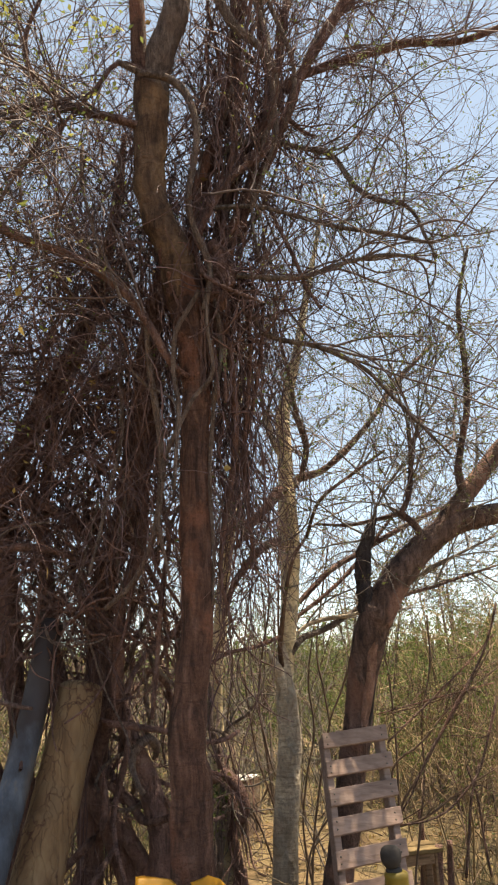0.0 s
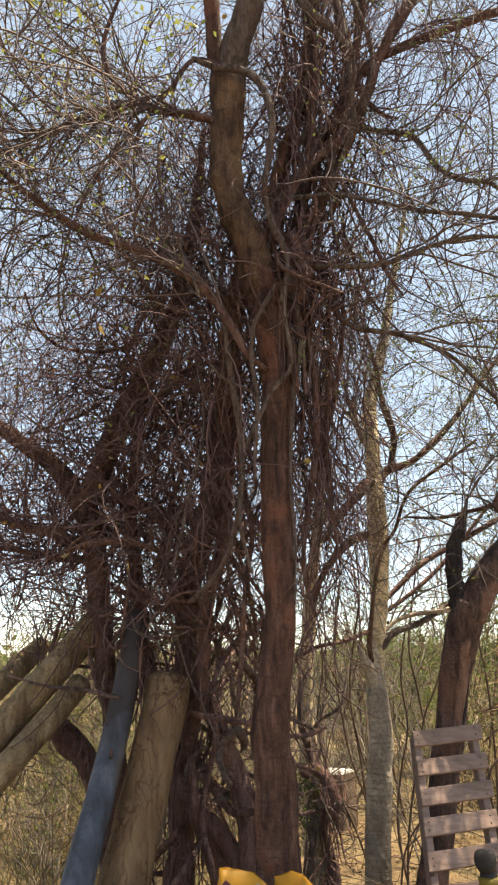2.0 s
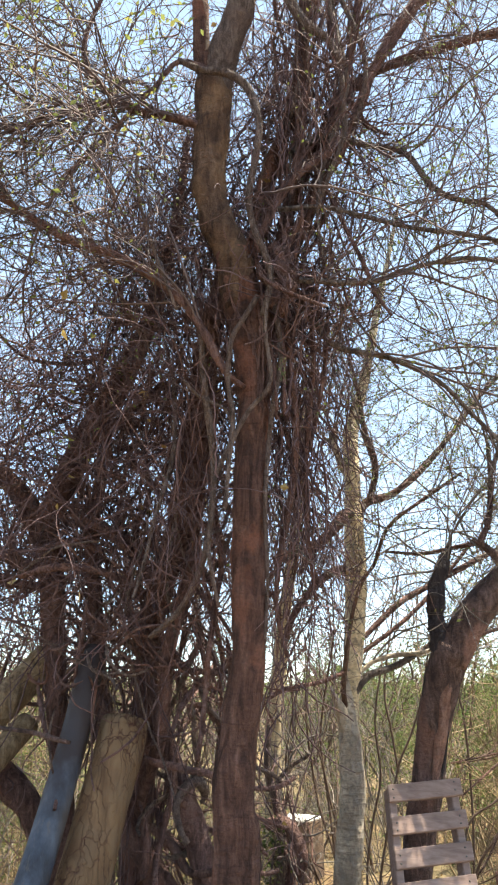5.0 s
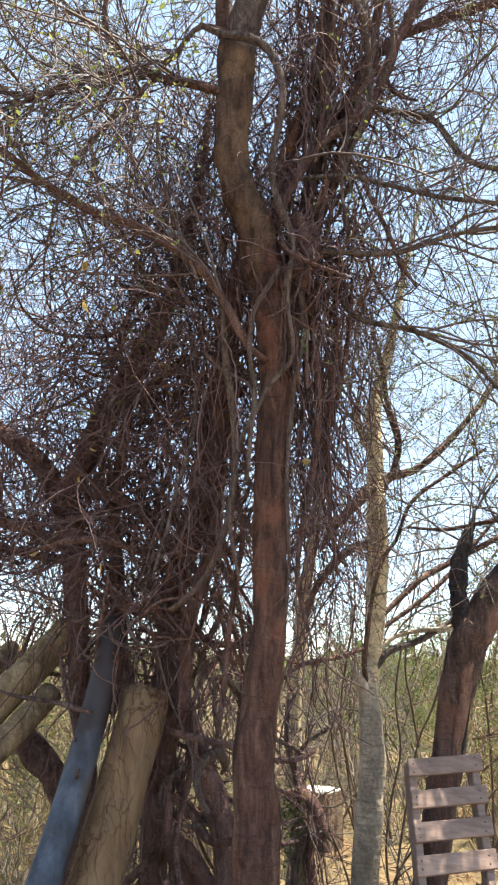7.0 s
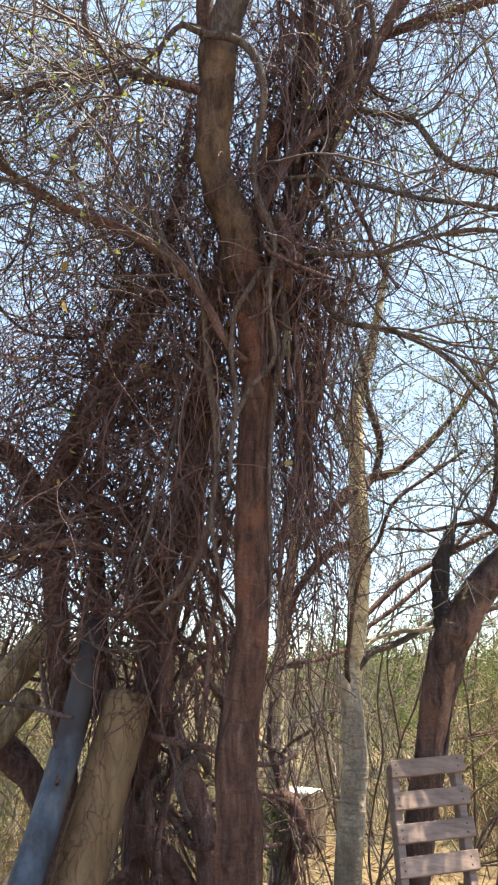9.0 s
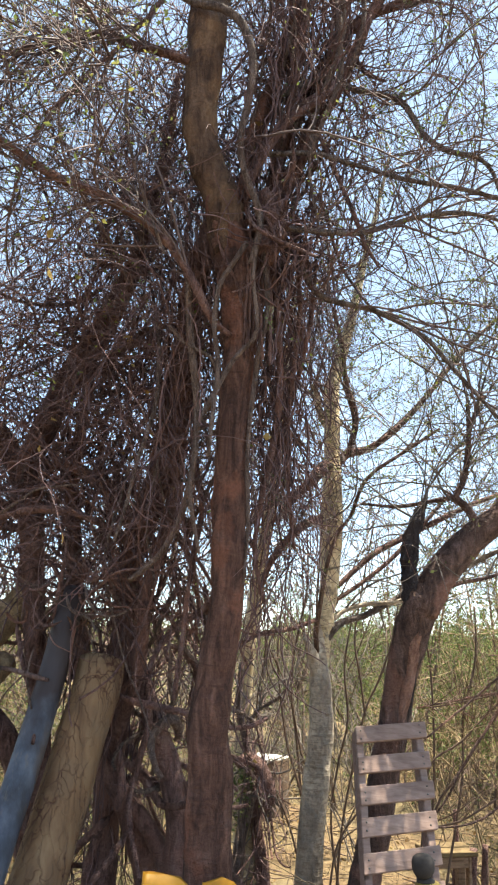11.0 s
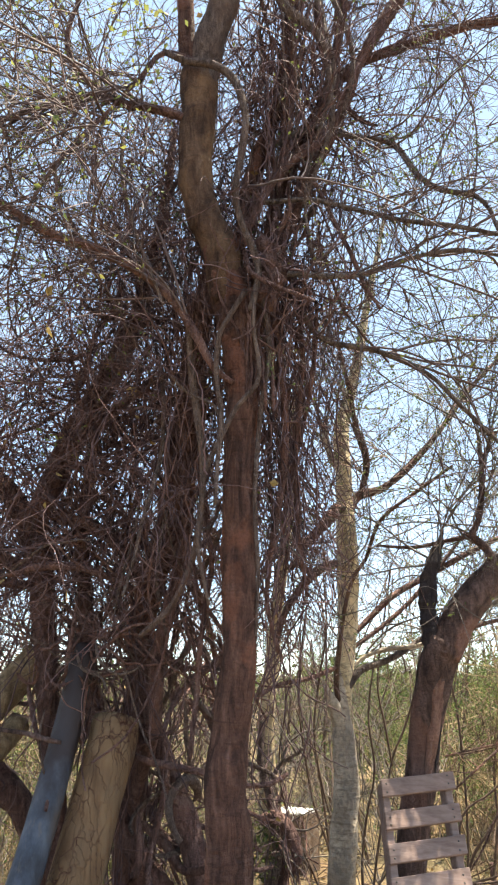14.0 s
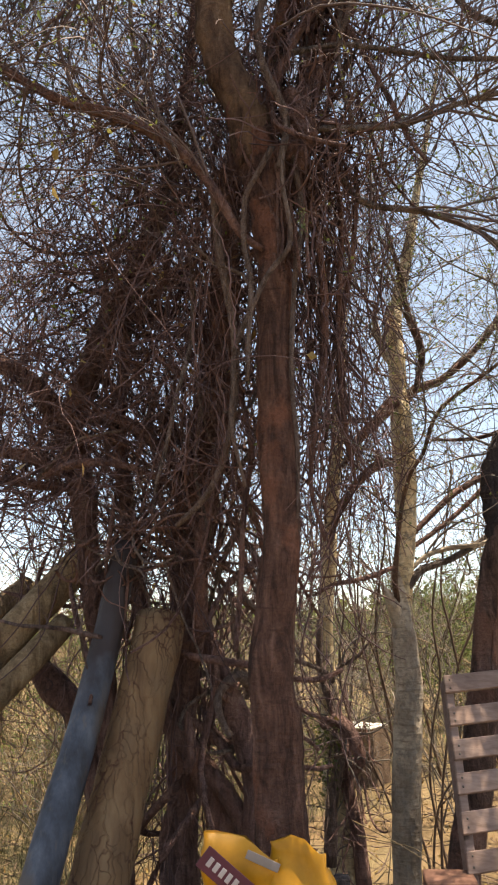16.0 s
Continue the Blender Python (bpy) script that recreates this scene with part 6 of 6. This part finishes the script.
bare_a = shrub("bare_tree", (0.3, 8.8, 0), 4.4, 2.4, 9, 1500, 0.022, TWIG_BROWN, LEAF_FAR, "thin bare brown thicket tree behind the yard", 17, "bare thicket trees")
bare_b = shrub("bare_tree", (-1.7, 6.9, 0), 4.0, 1.9, 9, 1200, 0.022, TWIG_BROWN, LEAF_FAR, "thin bare brown thicket tree behind the yard", 18, "bare thicket trees")
for src, x, y, s, a in ((bare_a, 1.5, 8.3, 0.95, 80), (bare_b, -0.8, 8.6, 0.9, 140), (bare_a, -2.3, 9.0, 1.0, 200), (bare_b, 2.6, 8.2, 1.0, 260), (bare_b, -0.3, 11.5, 1.1, 110)):
    copy_thing(src, Matrix.Translation((x, y, 0)) @ pose(0, 0, 0, 0, 0, a) @ Matrix.Scale(s, 4))
for src, x, y, s, a in ((dry_d, -1.25, 5.1, 0.62, 20), (dry_c, -0.9, 5.7, 0.8, 130), (dry_d, -2.0, 6.5, 0.75, 250), (dry_c, -1.55, 4.9, 0.7, 80), (dry_c, -1.5, 6.1, 0.9, 300), (green_b, -1.35, 6.6, 0.42, 60), (green_a, -2.3, 7.6, 0.55, 10), (dry_d, -0.75, 6.4, 0.6, 170)):
    copy_thing(src, Matrix.Translation((x, y, 0)) @ pose(0, 0, 0, 0, 0, a) @ Matrix.Scale(s, 4))
r = random.Random(5)
for src, x, y, s, a in ((dry_a, 2.9, 5.2, 0.9, 70), (dry_b, 3.6, 7.6, 1.0, 150), (dry_c, 0.25, 7.9, 0.9, 100), (dry_c, -0.5, 6.9, 1.0, 200), (dry_d, -1.1, 7.2, 0.8, 60),
                        (dry_c, 1.1, 8.2, 1.0, 300), (dry_d, -2.9, 6.4, 1.1, 190), (dry_b, -3.2, 9.5, 0.8, 40), (dry_c, -0.1, 9.6, 0.9, 10), (dry_a, 2.2, 8.8, 0.8, 240),
                        (dry_c, -1.5, 9.4, 1.0, 260), (dry_d, 0.6, 11.5, 0.8, 20), (green_b, 2.6, 9.4, 0.85, 30), (green_a, 3.6, 9.0, 0.9, 250), (green_b, 1.7, 10.6, 0.8, 130), (dry_c, 0.9, 12.2, 1.1, 70), (dry_c, -1.6, 11.0, 1.1, 310), (dry_d, -2.8, 10.2, 0.85, 170), (dry_c, 0.5, 10.4, 1.1, 40), (dry_c, -0.6, 12.6, 1.2, 150), (dry_c, 0.1, 14.5, 1.2, 250), (dry_c, 1.3, 15.0, 1.2, 20), (green_b, 4.6, 10.5, 1.0, 200), (dry_a, -2.2, 12.5, 0.8, 120), (dry_d, -0.9, 13.5, 0.9, 220)):
    copy_thing(src, Matrix.Translation((x, y, 0)) @ pose(0, 0, 0, 0, 0, a) @ Matrix.Scale(s, 4))
for k in range(46):
    y = r.uniform(13, 48)
    x = y * r.uniform(-0.42, 0.48)
    src = r.choice((green_a, green_b, green_a, dry_b, dry_d) if x > 0.1 * y else (dry_c, dry_c, dry_d, dry_b, green_b))
    copy_thing(src, Matrix.Translation((x, y, 0)) @ pose(0, 0, 0, 0, 0, r.uniform(0, 360)) @ Matrix.Scale(r.uniform(0.7, 1.1), 4))


def far_woods():
    g = np.random.default_rng(3)
    n = 26000
    d = g.uniform(48, 260, n)
    a = g.uniform(-0.6, 0.6, n)
    at = np.c_[d * np.sin(a), d * np.cos(a), np.abs(g.normal(size=n)) * 1.1 + 0.1]
    tagged(part("far_woods", leaves(g, at, 0.8), LEAF_FAR), "low scrub woodland far across the plain", "woods", kind="stuff")


far_woods()


def litter():
    g = np.random.default_rng(4)
    n = 6500
    at = np.c_[g.uniform(-4, 4, n), g.uniform(3.0, 12, n), np.zeros(n)]
    at[:, 2] = [ground_height(x, y) + 0.008 for x, y in at[:, :2]]
    tagged(part("leaf_litter", leaves(g, at, 0.032), LEAF_DRY), "dry fallen leaves scattered over the earth", "leaf litter", kind="stuff")
    m = 1100
    s = np.c_[g.uniform(-3, 3, m), g.uniform(3.2, 10, m), g.uniform(0.02, 0.05, m)]
    h = np.c_[g.normal(size=(m, 2)), 0.12 * g.normal(size=m)]
    p = grow(g, s, h, g.uniform(0.15, 0.7, m), 8, 0.1)
    p[..., 2] = np.clip(p[..., 2], 0.01, 0.2)
    tagged(part("fallen_twigs", strands(p, taper(m, 8, g.uniform(0.002, 0.006, m), 0.5)), TWIG_BROWN), "dry twigs fallen on the ground", "twigs", kind="stuff")


litter()


def dry_grass():
    g = np.random.default_rng(8)
    tufts = 620
    c = np.c_[g.normal(-1.2, 2.0, tufts), g.uniform(4.2, 12, tufts)]
    n = tufts * 22
    at = np.repeat(c, 22, 0) + g.normal(size=(n, 2)) * 0.09
    at = at[(at[:, 0] < 0.12 * at[:, 1] - 0.8) | (at[:, 0] > 1.5) | (at[:, 1] > 8.3)]
    n = len(at)
    s = np.c_[at, [ground_height(x, y) for x, y in at]]
    h = np.c_[g.normal(size=(n, 2)) * 0.45, np.ones(n)]
    p = grow(g, s, h, g.uniform(0.1, 0.42, n), 4, 0.12, (0, 0, -0.6))
    tagged(part("dry_grass", strands(p, taper(n, 4, g.uniform(0.0012, 0.0026, n), 0.3)), GRASS), "straw-coloured dry grass tufts on the bare earth", "grass", kind="stuff")


dry_grass()
for pts in ([(0.11, 3.70, 0.64, 0.0022), (0.29, 3.63, 0.57, 0.0022), (0.39, 3.57, 0.52, 0.0018), (0.52, 3.50, 0.42, 0.0018)], [(0.13, 3.80, 0.56, 0.0022), (0.27, 3.73, 0.55, 0.0022), (0.34, 3.67, 0.55, 0.0022), (0.46, 3.60, 0.49, 0.0018)], [(0.25, 3.60, 0.57, 0.0018), (0.24, 3.60, 0.50, 0.0018), (0.23, 3.60, 0.44, 0.0026), (0.23, 3.60, 0.29, 0.0022)]):
    tagged(part("dry_stalk", tube(pts, 6, 0.05, 0.05), TWIG_DRY), "long pale dry stalk leaning over the earth", "stalk", "dry stalks")
